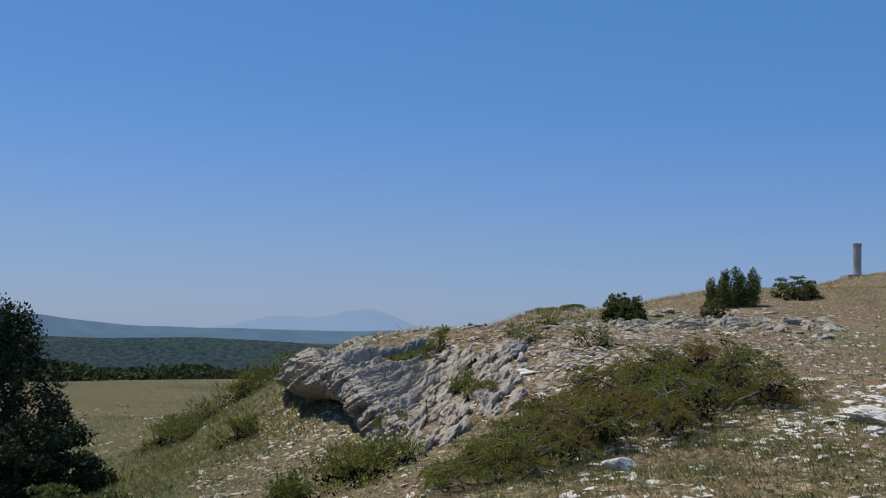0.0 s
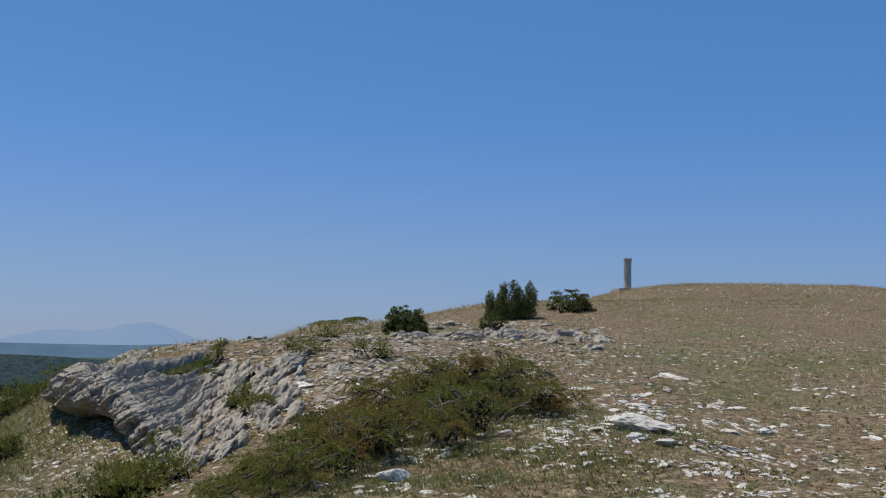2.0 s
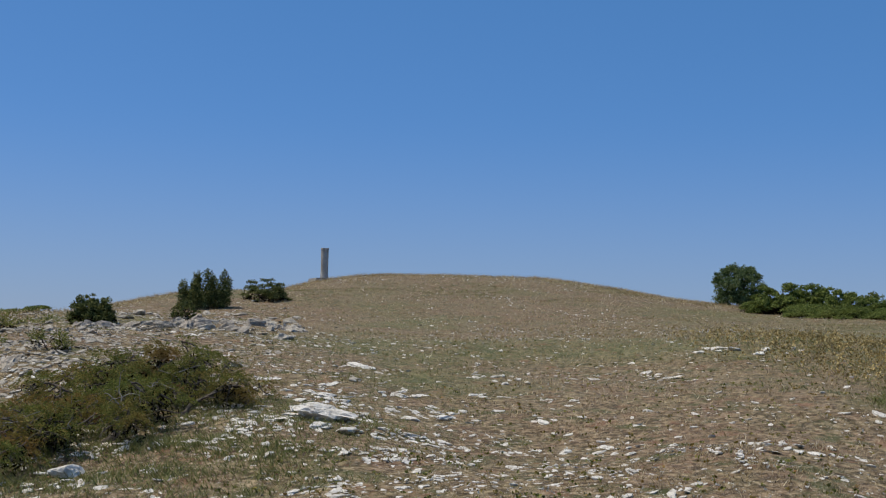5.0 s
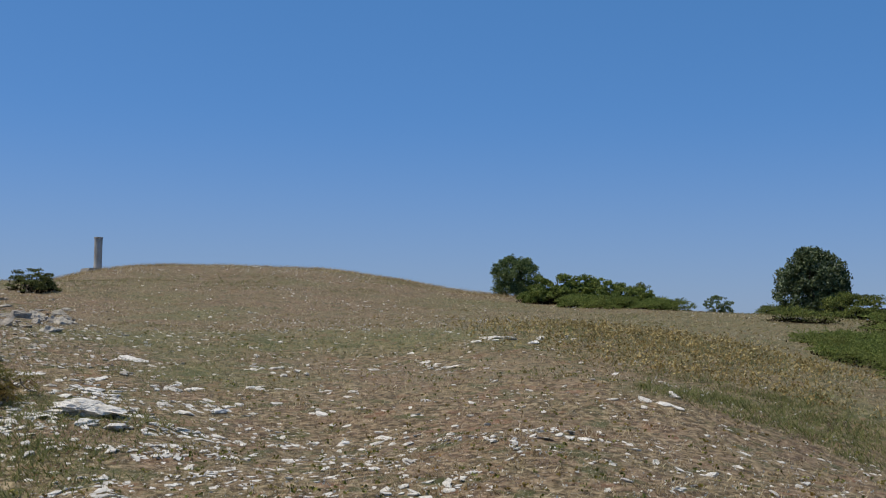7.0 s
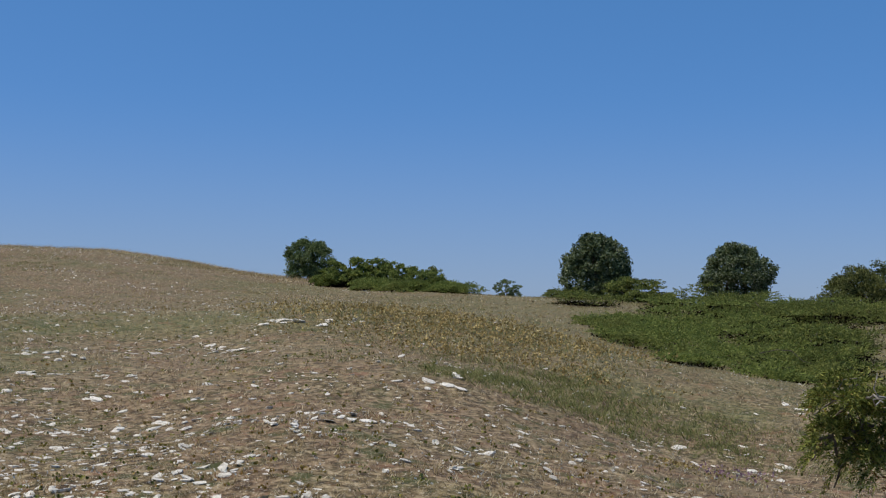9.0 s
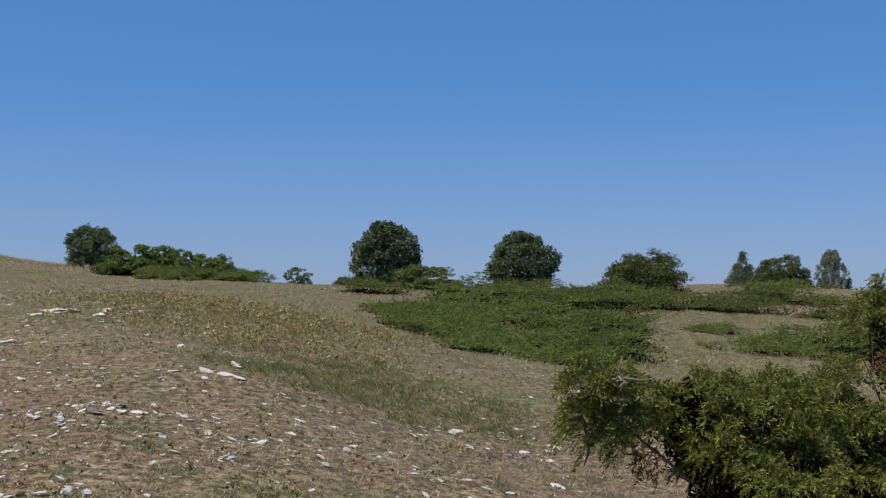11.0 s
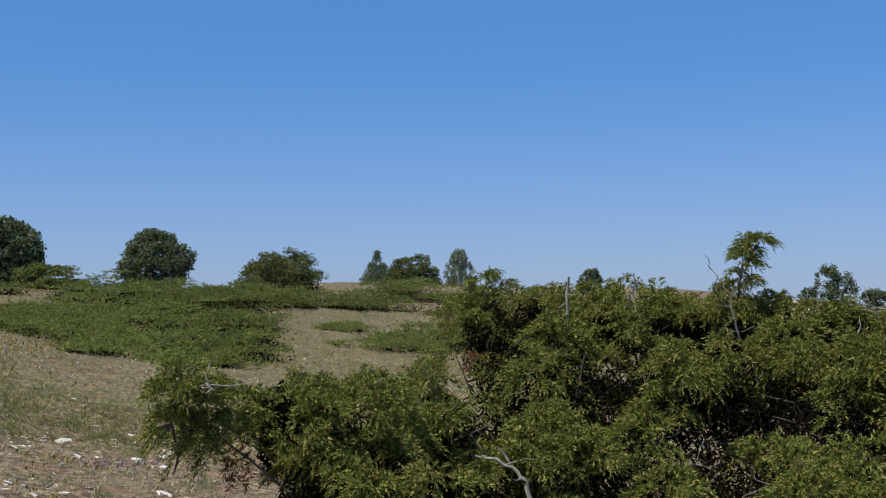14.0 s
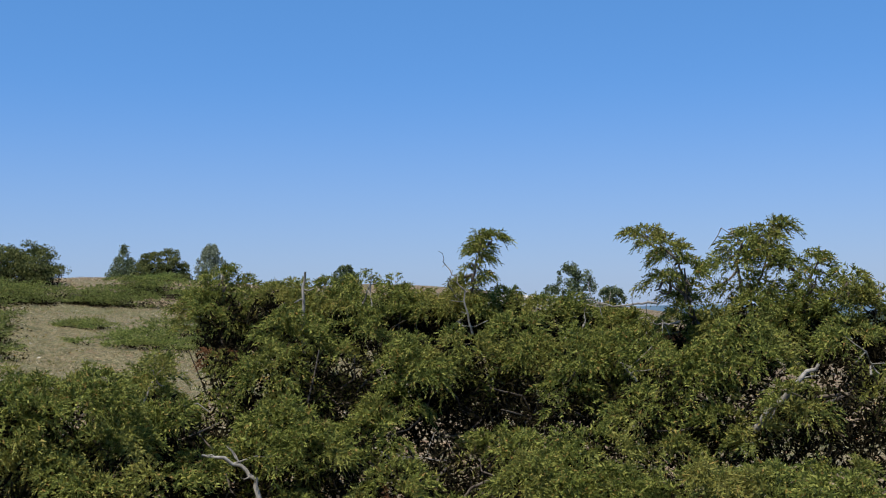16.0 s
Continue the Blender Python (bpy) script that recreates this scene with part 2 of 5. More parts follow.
# ---- mesh helpers ----
def mesh_object(name, verts, faces, mat, parent=None, label="", smooth=False):
    """verts: n x 3; faces: an array with 3 or 4 columns, or a list of such arrays."""
    me = bpy.data.meshes.new(name)
    verts = np.asarray(verts, dtype=np.float32)
    fs = [np.asarray(f, dtype=np.int32) for f in (faces if isinstance(faces, list) else [faces]) if len(f)]
    sizes = np.concatenate([np.full(len(f), f.shape[1], dtype=np.int32) for f in fs])
    loops = np.concatenate([f.ravel() for f in fs])
    me.vertices.add(len(verts))
    me.vertices.foreach_set("co", verts.ravel())
    me.loops.add(len(loops))
    me.loops.foreach_set("vertex_index", loops)
    me.polygons.add(len(sizes))
    me.polygons.foreach_set("loop_start", np.concatenate([[0], np.cumsum(sizes)[:-1]]).astype(np.int32))
    me.polygons.foreach_set("loop_total", sizes)
    me.polygons.foreach_set("use_smooth", np.full(len(sizes), smooth))
    me.update(calc_edges=True)
    me.materials.append(mat)
    ob = new(name, me)
    if parent:
        ob.parent = parent
    if label:
        ob["label"] = label
    return ob


def empty(name, place=(0, 0, 0)):
    ob = new(name)
    ob.location = place
    return ob


def part(name, bm, mat, parent, label=""):
    me = bpy.data.meshes.new(name)
    bm.to_mesh(me)
    bm.free()
    me.materials.append(mat)
    ob = new(name, me)
    ob.parent = parent
    if label:
        ob["label"] = label
    return ob


def unit(v):
    return v / np.maximum(np.linalg.norm(v, axis=-1, keepdims=True), 1e-9)


WAVES = {}


def fnoise(x, y, z=0.0, scale=1.0, seed=0, octaves=3):
    """Smooth noise about -1..1 from summed sines in turned directions."""
    if (seed, octaves) not in WAVES:
        r = np.random.default_rng(seed)
        d = unit(r.normal(size=(octaves, 5, 3))) * (1.9 ** np.arange(octaves))[:, None, None] * r.uniform(0.7, 1.3, size=(octaves, 5, 1))
        amp = np.repeat(0.5 ** np.arange(octaves), 5)
        WAVES[seed, octaves] = d.reshape(-1, 3), r.uniform(0, 6.28, octaves * 5), amp / (2.4 * amp[::5].sum())
    d, ph, amp = WAVES[seed, octaves]
    out = 0.0
    if np.size(x) < 50:
        w = d * scale
        return np.sin(np.multiply.outer(x, w[:, 0]) + np.multiply.outer(y, w[:, 1]) + np.multiply.outer(np.broadcast_to(z, np.shape(x)), w[:, 2]) + ph) @ amp
    for (dx, dy, dz), f, a in zip(d * scale, ph, amp):
        out = out + a * np.sin(dx * x + dy * y + dz * z + f)
    return out


# ---- the lie of the land: spot heights as (bearing in degrees, metres off, height) ----
FOOT = [(0, 0, 0.0), (180, 9, -0.15), (-90, 9, -0.35), (100, 10, 0.15), (135, 25, -0.4), (-140, 25, -0.8),
        (8.7, 7.5, 0.79), (20.5, 8.9, 1.04), (33, 8.4, 0.82), (39.5, 7.8, 0.93), (46.7, 10.3, 1.16), (59, 10.1, 0.53),
        (22, 12.7, 1.36), (33, 13.4, 1.28), (40, 15, 1.65), (19, 18.8, 1.76), (14.6, 18.5, 1.90), (57.3, 15, 1.11)]
FLANK = [(20, 30, 2.72), (26, 30, 2.7), (14, 27, 2.3), (9.5, 23, 1.86), (4, 18.5, 1.58), (0.3, 17, 1.42), (31, 30, 2.6), (24, 38, 3.45), (38, 26, 2.2)]
CREST = [(-5.6, 15.0, 1.28), (-4.0, 14.2, 1.35), (-2.2, 12.8, 1.22), (-2.5, 18, 1.46), (3.3, 25, 1.87), (8, 29, 2.21),
         (11.2, 34, 2.76), (15.2, 38, 2.96), (19.4, 46, 4.04), (26.5, 46, 4.26),
         (31.7, 44, 4.03), (35.7, 40, 3.33), (37.8, 37, 3.03), (44, 31, 2.49), (51.5, 32, 2.3), (54.7, 26, 2.07),
         (67.9, 50, 2.74), (74, 60, 1.73), (82, 68, 2.75), (88, 66, 2.17), (92.5, 60, 1.5)]
HOLLOW = [(62, 17, 0.92), (53.4, 18, 1.5), (65.5, 26, 1.6), (70.5, 30, 1.6), (67.8, 13, 0.71), (100, 50, 0.2), (85, 30, 1.2)]
LEFT = [(-12.8, 10.5, 0.1), (-17, 11, 0.03), (-13.4, 18, -0.13), (-19, 24, -0.33), (-12, 26, -0.47), (-18, 72, -2.0),
        (-9, 76, -1.75), (-4.9, 10.5, 0.57), (-9, 14, 0.5), (-30, 30, -0.8), (-4, 26, -0.3), (-60, 25, -1.0)]
BEYOND = [(2, 42, -0.9), (10, 60, -0.2), (8, 40, 1.2), (19, 60, 2.4), (22, 75, 0.6), (32, 72, 0.0), (42, 66, -0.8), (48, 48, 1.2), (52, 65, 0.4), (66, 85, 1.6), (78, 95, 1.8),
          (-35, 80, -3), (-24, 98, -4.3), (-16, 98, -4.2), (-9, 98, -4.0), (-3, 95, -3.6), (110, 80, -2), (180, 70, -3), (-120, 70, -4)]


def polar(az, d):
    return d * math.sin(radians(az)), d * math.cos(radians(az))


SPOTS = np.array([(*polar(a, d), z) for a, d, z in FOOT + FLANK + CREST + HOLLOW + LEFT + BEYOND])


def kernel(r2):
    return 0.5 * r2 * np.log(np.maximum(r2, 1e-12))


def spline_weights():
    n = len(SPOTS)
    xy = SPOTS[:, :2]
    k = kernel(((xy[:, None] - xy[None]) ** 2).sum(-1)) + np.eye(n) * 0.02
    p = np.c_[np.ones(n), xy]
    a = np.block([[k, p], [p.T, np.zeros((3, 3))]])
    return np.linalg.solve(a, np.r_[SPOTS[:, 2], 0, 0, 0])


WEIGHTS = spline_weights()


def smooth(a, b, x):
    t = np.clip((x - a) / (b - a), 0, 1)
    return t * t * (3 - 2 * t)


def land(x, y):
    """Height of the ground."""
    x, y = np.asarray(x, float), np.asarray(y, float)
    r = np.hypot(x, y)
    k = np.minimum(1, 110 / np.maximum(r, 1e-6))
    cx, cy = x * k, y * k
    z = WEIGHTS[-3] + WEIGHTS[-2] * cx + WEIGHTS[-1] * cy
    if x.size < 400:
        z = z + kernel((cx[..., None] - SPOTS[:, 0]) ** 2 + (cy[..., None] - SPOTS[:, 1]) ** 2) @ WEIGHTS[:-3]
    else:
        for (px, py, _), w in zip(SPOTS, WEIGHTS):
            z = z + w * kernel((cx - px) ** 2 + (cy - py) ** 2)
    far = -4 - 34 * smooth(90, 520, r) + 3 * fnoise(x, y, 0, 0.008, 5)
    z = z + (far - z) * smooth(85, 150, r)
    return z + (0.035 * fnoise(x, y, 0, 2.2, 11) + 0.016 * fnoise(x, y, 0, 8.0, 12)) * (1 - smooth(40, 100, r))


def spot(az, d, lift=0.0):
    x, y = polar(az, d)
    return Vector((x, y, float(land(x, y)) + lift))


def build_ground():
    n, a, b = 310, 8.0, 7.1
    u = np.linspace(-1, 1, n)
    s = a * np.sinh(b * u)
    gx, gy = np.meshgrid(s + 5, s + 9, indexing='ij')
    gz = land(gx, gy)
    i = np.arange(n * n).reshape(n, n)
    f = np.stack([i[:-1, :-1], i[1:, :-1], i[1:, 1:], i[:-1, 1:]], -1).reshape(-1, 4)
    g = mesh_object("ground", np.stack([gx, gy, gz], -1).reshape(-1, 3), f, M_GROUND, smooth=True)
    return tagged(g, "dry stony upland turf with brown and green patches", "ground", kind="structure")


build_ground()


def ridge(name, label, mat, dist, azs, base, height, seed, rough):
    """A long far hill: height(az) in degrees above the eye's level."""
    a = np.linspace(azs[0], azs[1], 220)
    el = height(a) + rough * fnoise(a, 0 * a, 0, 1.1, seed, 5)
    top = EYE + dist * np.tan(np.radians(el))
    rows = []
    for k, t in ((0.90, 0.0), (0.95, 0.55), (0.985, 0.88), (1.0, 1.0), (1.06, 0.6), (1.15, 0.0)):
        rows.append(np.stack([dist * k * np.sin(np.radians(a)), dist * k * np.cos(np.radians(a)), base + (top - base) * t], -1))
    v = np.stack(rows)
    i = np.arange(v.shape[0] * v.shape[1]).reshape(v.shape[:2])
    f = np.stack([i[:-1, :-1], i[1:, :-1], i[1:, 1:], i[:-1, 1:]], -1).reshape(-1, 4)
    return tagged(mesh_object(name, v.reshape(-1, 3), f, mat, smooth=True), label, "hill", kind="structure")


def bell(a, c, w, h):
    return h * np.exp(-((a - c) / w) ** 2)


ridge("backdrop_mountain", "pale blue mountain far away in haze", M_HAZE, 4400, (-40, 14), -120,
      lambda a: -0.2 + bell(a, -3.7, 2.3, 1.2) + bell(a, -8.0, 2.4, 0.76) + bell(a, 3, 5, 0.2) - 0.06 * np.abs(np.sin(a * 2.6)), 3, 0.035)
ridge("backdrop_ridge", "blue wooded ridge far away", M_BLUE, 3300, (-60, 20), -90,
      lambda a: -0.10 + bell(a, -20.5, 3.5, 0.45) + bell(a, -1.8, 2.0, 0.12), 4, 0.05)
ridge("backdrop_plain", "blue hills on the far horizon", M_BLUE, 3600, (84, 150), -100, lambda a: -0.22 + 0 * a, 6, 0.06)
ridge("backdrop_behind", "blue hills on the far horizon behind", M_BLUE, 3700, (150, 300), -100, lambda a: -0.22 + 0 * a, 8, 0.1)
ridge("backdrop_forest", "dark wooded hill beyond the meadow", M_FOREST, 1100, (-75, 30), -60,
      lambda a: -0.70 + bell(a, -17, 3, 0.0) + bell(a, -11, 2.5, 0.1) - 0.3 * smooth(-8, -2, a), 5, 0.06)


# ---- plants ----
def tube(points, radii, sides=6):
    """Verts and quads of a tapered limb along points."""
    p = np.asarray(points, float)
    t = unit(np.gradient(p, axis=0))
    ref = np.where(np.abs(t[:, 2:3]) > 0.9, np.array([[1.0, 0, 0]]), np.array([[0, 0, 1.0]]))
    u = unit(np.cross(t, ref))
    w = np.cross(t, u)
    ang = np.linspace(0, 2 * np.pi, sides, endpoint=False)
    ring = np.cos(ang)[None, :, None] * u[:, None] + np.sin(ang)[None, :, None] * w[:, None]
    v = p[:, None] + ring * np.asarray(radii)[:, None, None]
    n = len(p)
    i = np.arange(n * sides).reshape(n, sides)
    j = np.roll(i, -1, axis=1)
    f = np.stack([i[:-1], i[1:], j[1:], j[:-1]], -1).reshape(-1, 4)
    return v.reshape(-1, 3), f


def limb_points(a, b, r, bend=0.15, n=7):
    """A crooked way from a to b."""
    a, b = np.asarray(a, float), np.asarray(b, float)
    t = np.linspace(0, 1, n)[:, None]
    length = np.linalg.norm(b - a)
    off = r.normal(size=(n, 3)) * bend * length * 0.3
    off[0] = off[-1] = 0
    sag = np.sin(t * np.pi) * r.normal(size=3) * bend * length
    return a + (b - a) * t + off + sag


def join(pieces):
    vs, fs, k = [], [], 0
    for v, f in pieces:
        vs.append(v)
        fs.append(f + k)
        k += len(v)
    return np.concatenate(vs), np.concatenate(fs)


def leaves(points, out, size, r, aspect=0.5, spread=0.9):
    """Diamond leaves at points, facing roughly along out."""
    n = len(points)
    axis = unit(out + spread * r.normal(size=(n, 3)))
    side = unit(np.cross(axis, r.normal(size=(n, 3))))
    s = size * r.uniform(0.6, 1.4, size=(n, 1))
    base = points - axis * s * 0.5
    tip = points + axis * s * 0.5
    mid = points + np.cross(axis, side) * s * 0.12
    v = np.stack([base, mid + side * s * aspect * 0.5, tip, mid - side * s * aspect * 0.5], 1).reshape(-1, 3)
    return v, np.arange(4 * n).reshape(n, 4)


def shell(n, r, top_only=False):
    d = unit(r.normal(size=(n, 3)))
    if top_only:
        d[:, 2] = np.abs(d[:, 2])
    return d


def sprays(points, dirs, length, r, twigs=14, droop=0.5):
    """Juniper sprays: drooping axes set all round with short needle tufts, like bottle brushes."""
    n = len(points)
    ax = unit(dirs)
    side = unit(np.cross(ax, r.normal(size=(n, 3)) * 0.5 + np.array([0, 0, 1.0])))
    nor = np.cross(side, ax)
    ln = length * r.uniform(0.6, 1.35, size=(n, 1))
    vs = []
    down = np.array([0, 0, -1.0])
    for q in range(twigs):
        t = (q + 0.5) / twigs
        p = points + ax * ln * t + down * ln * droop * t * t
        a = 2.4 * q + r.uniform(0, 1, size=(n, 1))
        out = side * np.cos(a) + nor * np.sin(a)
        d = unit(ax * 0.9 + out * (1.0 - 0.6 * t) + down * droop * t)
        tl = ln * (0.40 - 0.14 * t) * r.uniform(0.7, 1.25, size=(n, 1))
        wd = unit(np.cross(d, out + 0.6 * r.normal(size=(n, 3)))) * tl * 0.19
        vs.append(np.stack([p - wd, p + wd, p + d * tl], 1))
    v = np.stack(vs, 1).reshape(-1, 3)
    return v, np.arange(len(v)).reshape(-1, 3)


def shrub(name, label, category, az, d, width, height, mat, leaf, count, form="round", clumps=24, seed=0, stems=5,
          group="", depth=None, turn=0.0, wood=M_BARK, lift=0.0, aspect=0.5, needles=False):
    """A shrub or small tree on the ground: stems, and a crown of leaves gathered in clumps."""
    r = np.random.default_rng(seed + int(abs(az) * 13 + d * 7))
    root = empty(name, spot(az, d, lift))
    depth = depth or width
    w, dp, h = width / 2, depth / 2, height
    c, s = math.cos(radians(turn)), math.sin(radians(turn))
    cl = []
    if form == "mound":
        clumps = clumps if needles else max(clumps, 55)
    if form == "mat":
        clumps = int(7 * width * depth) + 8
    if form == "tier":
        clumps = int(4.4 * width * depth) + 6
    for k in range(clumps):
        a, q = r.uniform(0, 2 * np.pi), math.sqrt(r.uniform(0, 1))
        if form == "round":          # a full crown that nearly reaches the ground
            up = r.uniform(0.03, 0.90)
            q = q if k % 3 else q ** 0.4
            wide = max(0.0, 1 - ((up - 0.34) / 0.62) ** 2) ** 0.7 if up > 0.34 else 0.78 + 0.22 * up / 0.34
            wide *= 1 + 0.16 * float(fnoise(math.cos(a) * 2, math.sin(a) * 2, up * 4 + seed, 1.4, 95))
            pos = np.array([math.cos(a) * w * wide * q * 0.92, math.sin(a) * dp * wide * q * 0.92, h * up])
            size = np.array([w, w, h * 0.6]) * r.uniform(0.09, 0.19)
        elif form == "mat":          # flat tiers of a spreading cushion
            q *= 0.82 + 0.2 * math.sin(3 * a + seed) + 0.12 * math.sin(7 * a + 2.3 * seed)
            pos = np.array([math.cos(a) * q * w * 0.97, math.sin(a) * q * dp * 0.97, h * (0.75 - 0.6 * q * q) * r.uniform(0.12, 1.0)])
            size = np.array([0.23, 0.23, 0.10]) * r.uniform(0.5, 1.3) * min(1.2, 0.6 + h)
        elif form == "tier":         # level sprays one above the other, like shelves
            q *= 0.84 + 0.14 * math.sin(3 * a + seed) + 0.10 * math.sin(5 * a + 1.7 * seed)
            shelf = 0.14 * math.floor(1.05 * h * (1 - 0.6 * q * q) * r.uniform() ** 0.6 / 0.15)
            pos = np.array([math.cos(a) * q * w, math.sin(a) * q * dp, shelf + r.normal(0, 0.035)])
            size = np.array([0.34, 0.34, 0.06]) * r.uniform(0.6, 1.3)
        elif form == "column":       # upright leaders side by side
            lead = k % 7
            bx, by = (-0.78, -0.5, -0.22, 0.08, 0.36, 0.62, 0.84)[lead], (0.1, -0.3, 0.25, -0.1, 0.3, -0.2, 0.1)[lead]
            t = (k // 7 + 0.5) / (clumps // 7 + 1)
            top = h * (0.70, 0.66, 0.92, 1.0, 0.80, 0.96, 0.72)[lead]
            pos = np.array([bx * w * (0.66 + 0.22 * t) + r.normal(0, 0.02), by * dp + r.normal(0, 0.02), top * (0.08 + 0.84 * t)])
            wide = w * 0.31 * (1.05 - 0.74 * t)
            size = np.array([wide, wide, 0.11 * h]) * r.uniform(0.8, 1.2)
        elif form == "cone":
            t = r.uniform(0.1, 1)
            pos = np.array([math.cos(a) * w * (1 - t) * 0.8, math.sin(a) * dp * (1 - t) * 0.8, h * t * 0.94])
            size = np.array([w, w, h * 0.4]) * (0.16 + 0.22 * (1 - t)) * r.uniform(0.8, 1.2)
        else:                        # "mound": a domed bush
            t = math.sqrt(max(0.0, 1 - q * q))
            pos = np.array([math.cos(a) * q * w * 0.9, math.sin(a) * q * dp * 0.9, h * t * r.uniform(0.08, 0.88)])
            size = np.array([w, w, max(h, 0.5 * w) * 0.8]) * (r.uniform(0.16, 0.36) if needles else r.uniform(0.11, 0.24))
        pos[:2] = pos[0] * c - pos[1] * s, pos[0] * s + pos[1] * c
        gx, gy = root.location.x + pos[0], root.location.y + pos[1]
        if form == "tier":
            pos[2] *= max(0.3, 1.05 + 0.7 * float(fnoise(gx, gy, 0, 1.3, 93)) + 0.5 * float(fnoise(gx, gy, 0, 3.1, 94)))
        if form == "mat":
            swell = 0.62 + 1.0 * float(fnoise(gx, gy, 0, 1.5, 91)) + 0.5 * float(fnoise(gx, gy, 0, 4.5, 92))
            if swell < 0.10:
                continue
            pos[2] *= 1.9 * swell
        pos[2] += float(land(gx, gy)) - root.location.z
        cl.append((pos, size))
    vol = np.array([np.prod(z) ** (2 / 3) for _, z in cl])
    share = np.maximum(6, (count * vol / vol.sum()).astype(int))
    pts, outs = [], []
    for (pos, size), n in zip(cl, share):
        e = shell(n, r)
        if form in ("mat", "mound", "tier"):
            e[:, 2] = np.where(e[:, 2] < -0.1, -e[:, 2], e[:, 2])
        lump = 1 + 0.22 * fnoise(e[:, 0], e[:, 1], e[:, 2], 4.0, int(n) % 17, 2)[:, None]
        pts.append(pos + e * size * lump * r.uniform(0.1, 1.05, size=(n, 1)) ** 0.6)
        outs.append(unit(e * (np.array([1, 1, 0.3]) if form in ("mat", "tier") else 1.0) + np.array([0, 0, 0.35])))
    pts, outs = np.concatenate(pts), np.concatenate(outs)
    floor = land(root.location.x + pts[:, 0], root.location.y + pts[:, 1]) - root.location.z
    keep = pts[:, 2] > floor + 0.01
    if needles:                                          # short upright shoots set with needles
        some = np.flatnonzero(keep)[::8]
        v, f = sprays(pts[some], outs[some] + np.array([0, 0, -0.25 if form in ("mat", "tier") else 0.1]), leaf * 2.4, r, 10, 0.15)
    else:
        v, f = leaves(pts[keep], outs[keep], leaf, r, aspect)
    mesh_object("foliage", v, f, mat, root)
    if form in ("mat", "mound", "tier"):                 # near-black dead needles and twigs that paint the shade below
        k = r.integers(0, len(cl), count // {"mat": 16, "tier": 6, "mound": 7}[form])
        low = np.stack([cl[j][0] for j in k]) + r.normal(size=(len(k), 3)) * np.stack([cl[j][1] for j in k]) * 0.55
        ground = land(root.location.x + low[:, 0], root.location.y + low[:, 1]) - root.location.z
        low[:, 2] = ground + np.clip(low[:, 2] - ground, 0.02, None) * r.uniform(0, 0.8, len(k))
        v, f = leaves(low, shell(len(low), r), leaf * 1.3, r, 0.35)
        tagged(mesh_object("inner_twig_tangle", v, f, M_INNER, root, "dead twigs and needles inside, coloured near black as shade"), kind="stuff")
    order = np.argsort([-z[0] for _, z in cl])[:stems]
    for k in order:
        pos, size = cl[k]
        base = np.array([r.normal(0, 0.04) * w, r.normal(0, 0.04) * w, -0.06])
        tp = limb_points(base, pos + np.array([0, 0, size[2] * 0.4]), r, 0.10)
        rad = 0.022 * height * np.linspace(1.0, 0.25, len(tp)) + 0.003
        vv, ff = tube(tp, rad)
        mesh_object("stem", vv, ff, wood, root, smooth=True)
    return tagged(root, label, category, group)


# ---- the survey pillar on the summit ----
def build_pillar(az, d):
    root = empty("survey_pillar", spot(az, d, -0.04))
    bm = bmesh.new()
    bmesh.ops.create_cube(bm, size=1, matrix=Matrix.Translation((0, 0, 0.03)) @ Matrix.Diagonal((1.0, 0.95, 0.20, 1)))
    bmesh.ops.bevel(bm, geom=bm.edges[:], offset=0.025, segments=2, affect='EDGES')
    part("plinth", bm, M_CONCRETE, root, "low square concrete plinth")
    prof = [(0.0, 0.0), (0.155, 0.0), (0.158, 0.05), (0.150, 0.2), (0.147, 0.7), (0.150, 1.12), (0.162, 1.135), (0.163, 1.19), (0.152, 1.20), (0.0, 1.205)]
    n = 28
    v = [(q * math.cos(2 * math.pi * k / n), q * math.sin(2 * math.pi * k / n), 0.13 + z) for q, z in prof[1:-1] for k in range(n)]
    rows = len(prof) - 2
    f = [[i * n + k, i * n + (k + 1) % n, (i + 1) * n + (k + 1) % n, (i + 1) * n + k] for i in range(rows - 1) for k in range(n)]
    v = np.array(v)
    v[:, :2] *= 1 + 0.012 * fnoise(v[:, 0] * 8, v[:, 1] * 8, v[:, 2] * 3, 1.5, 2)[:, None]
    cap = [[(rows - 1) * n + k for k in range(n)]]
    me = bpy.data.meshes.new("shaft")
    me.from_pydata(v.tolist(), [], f + cap)
    me.materials.append(M_CONCRETE)
    shaft = new("shaft", me)
    shaft.parent = root
    shaft["label"] = "round concrete shaft with stained sides"
    return tagged(root, "weathered concrete survey pillar on the bare summit", "survey pillar")


build_pillar(19.46, 46)


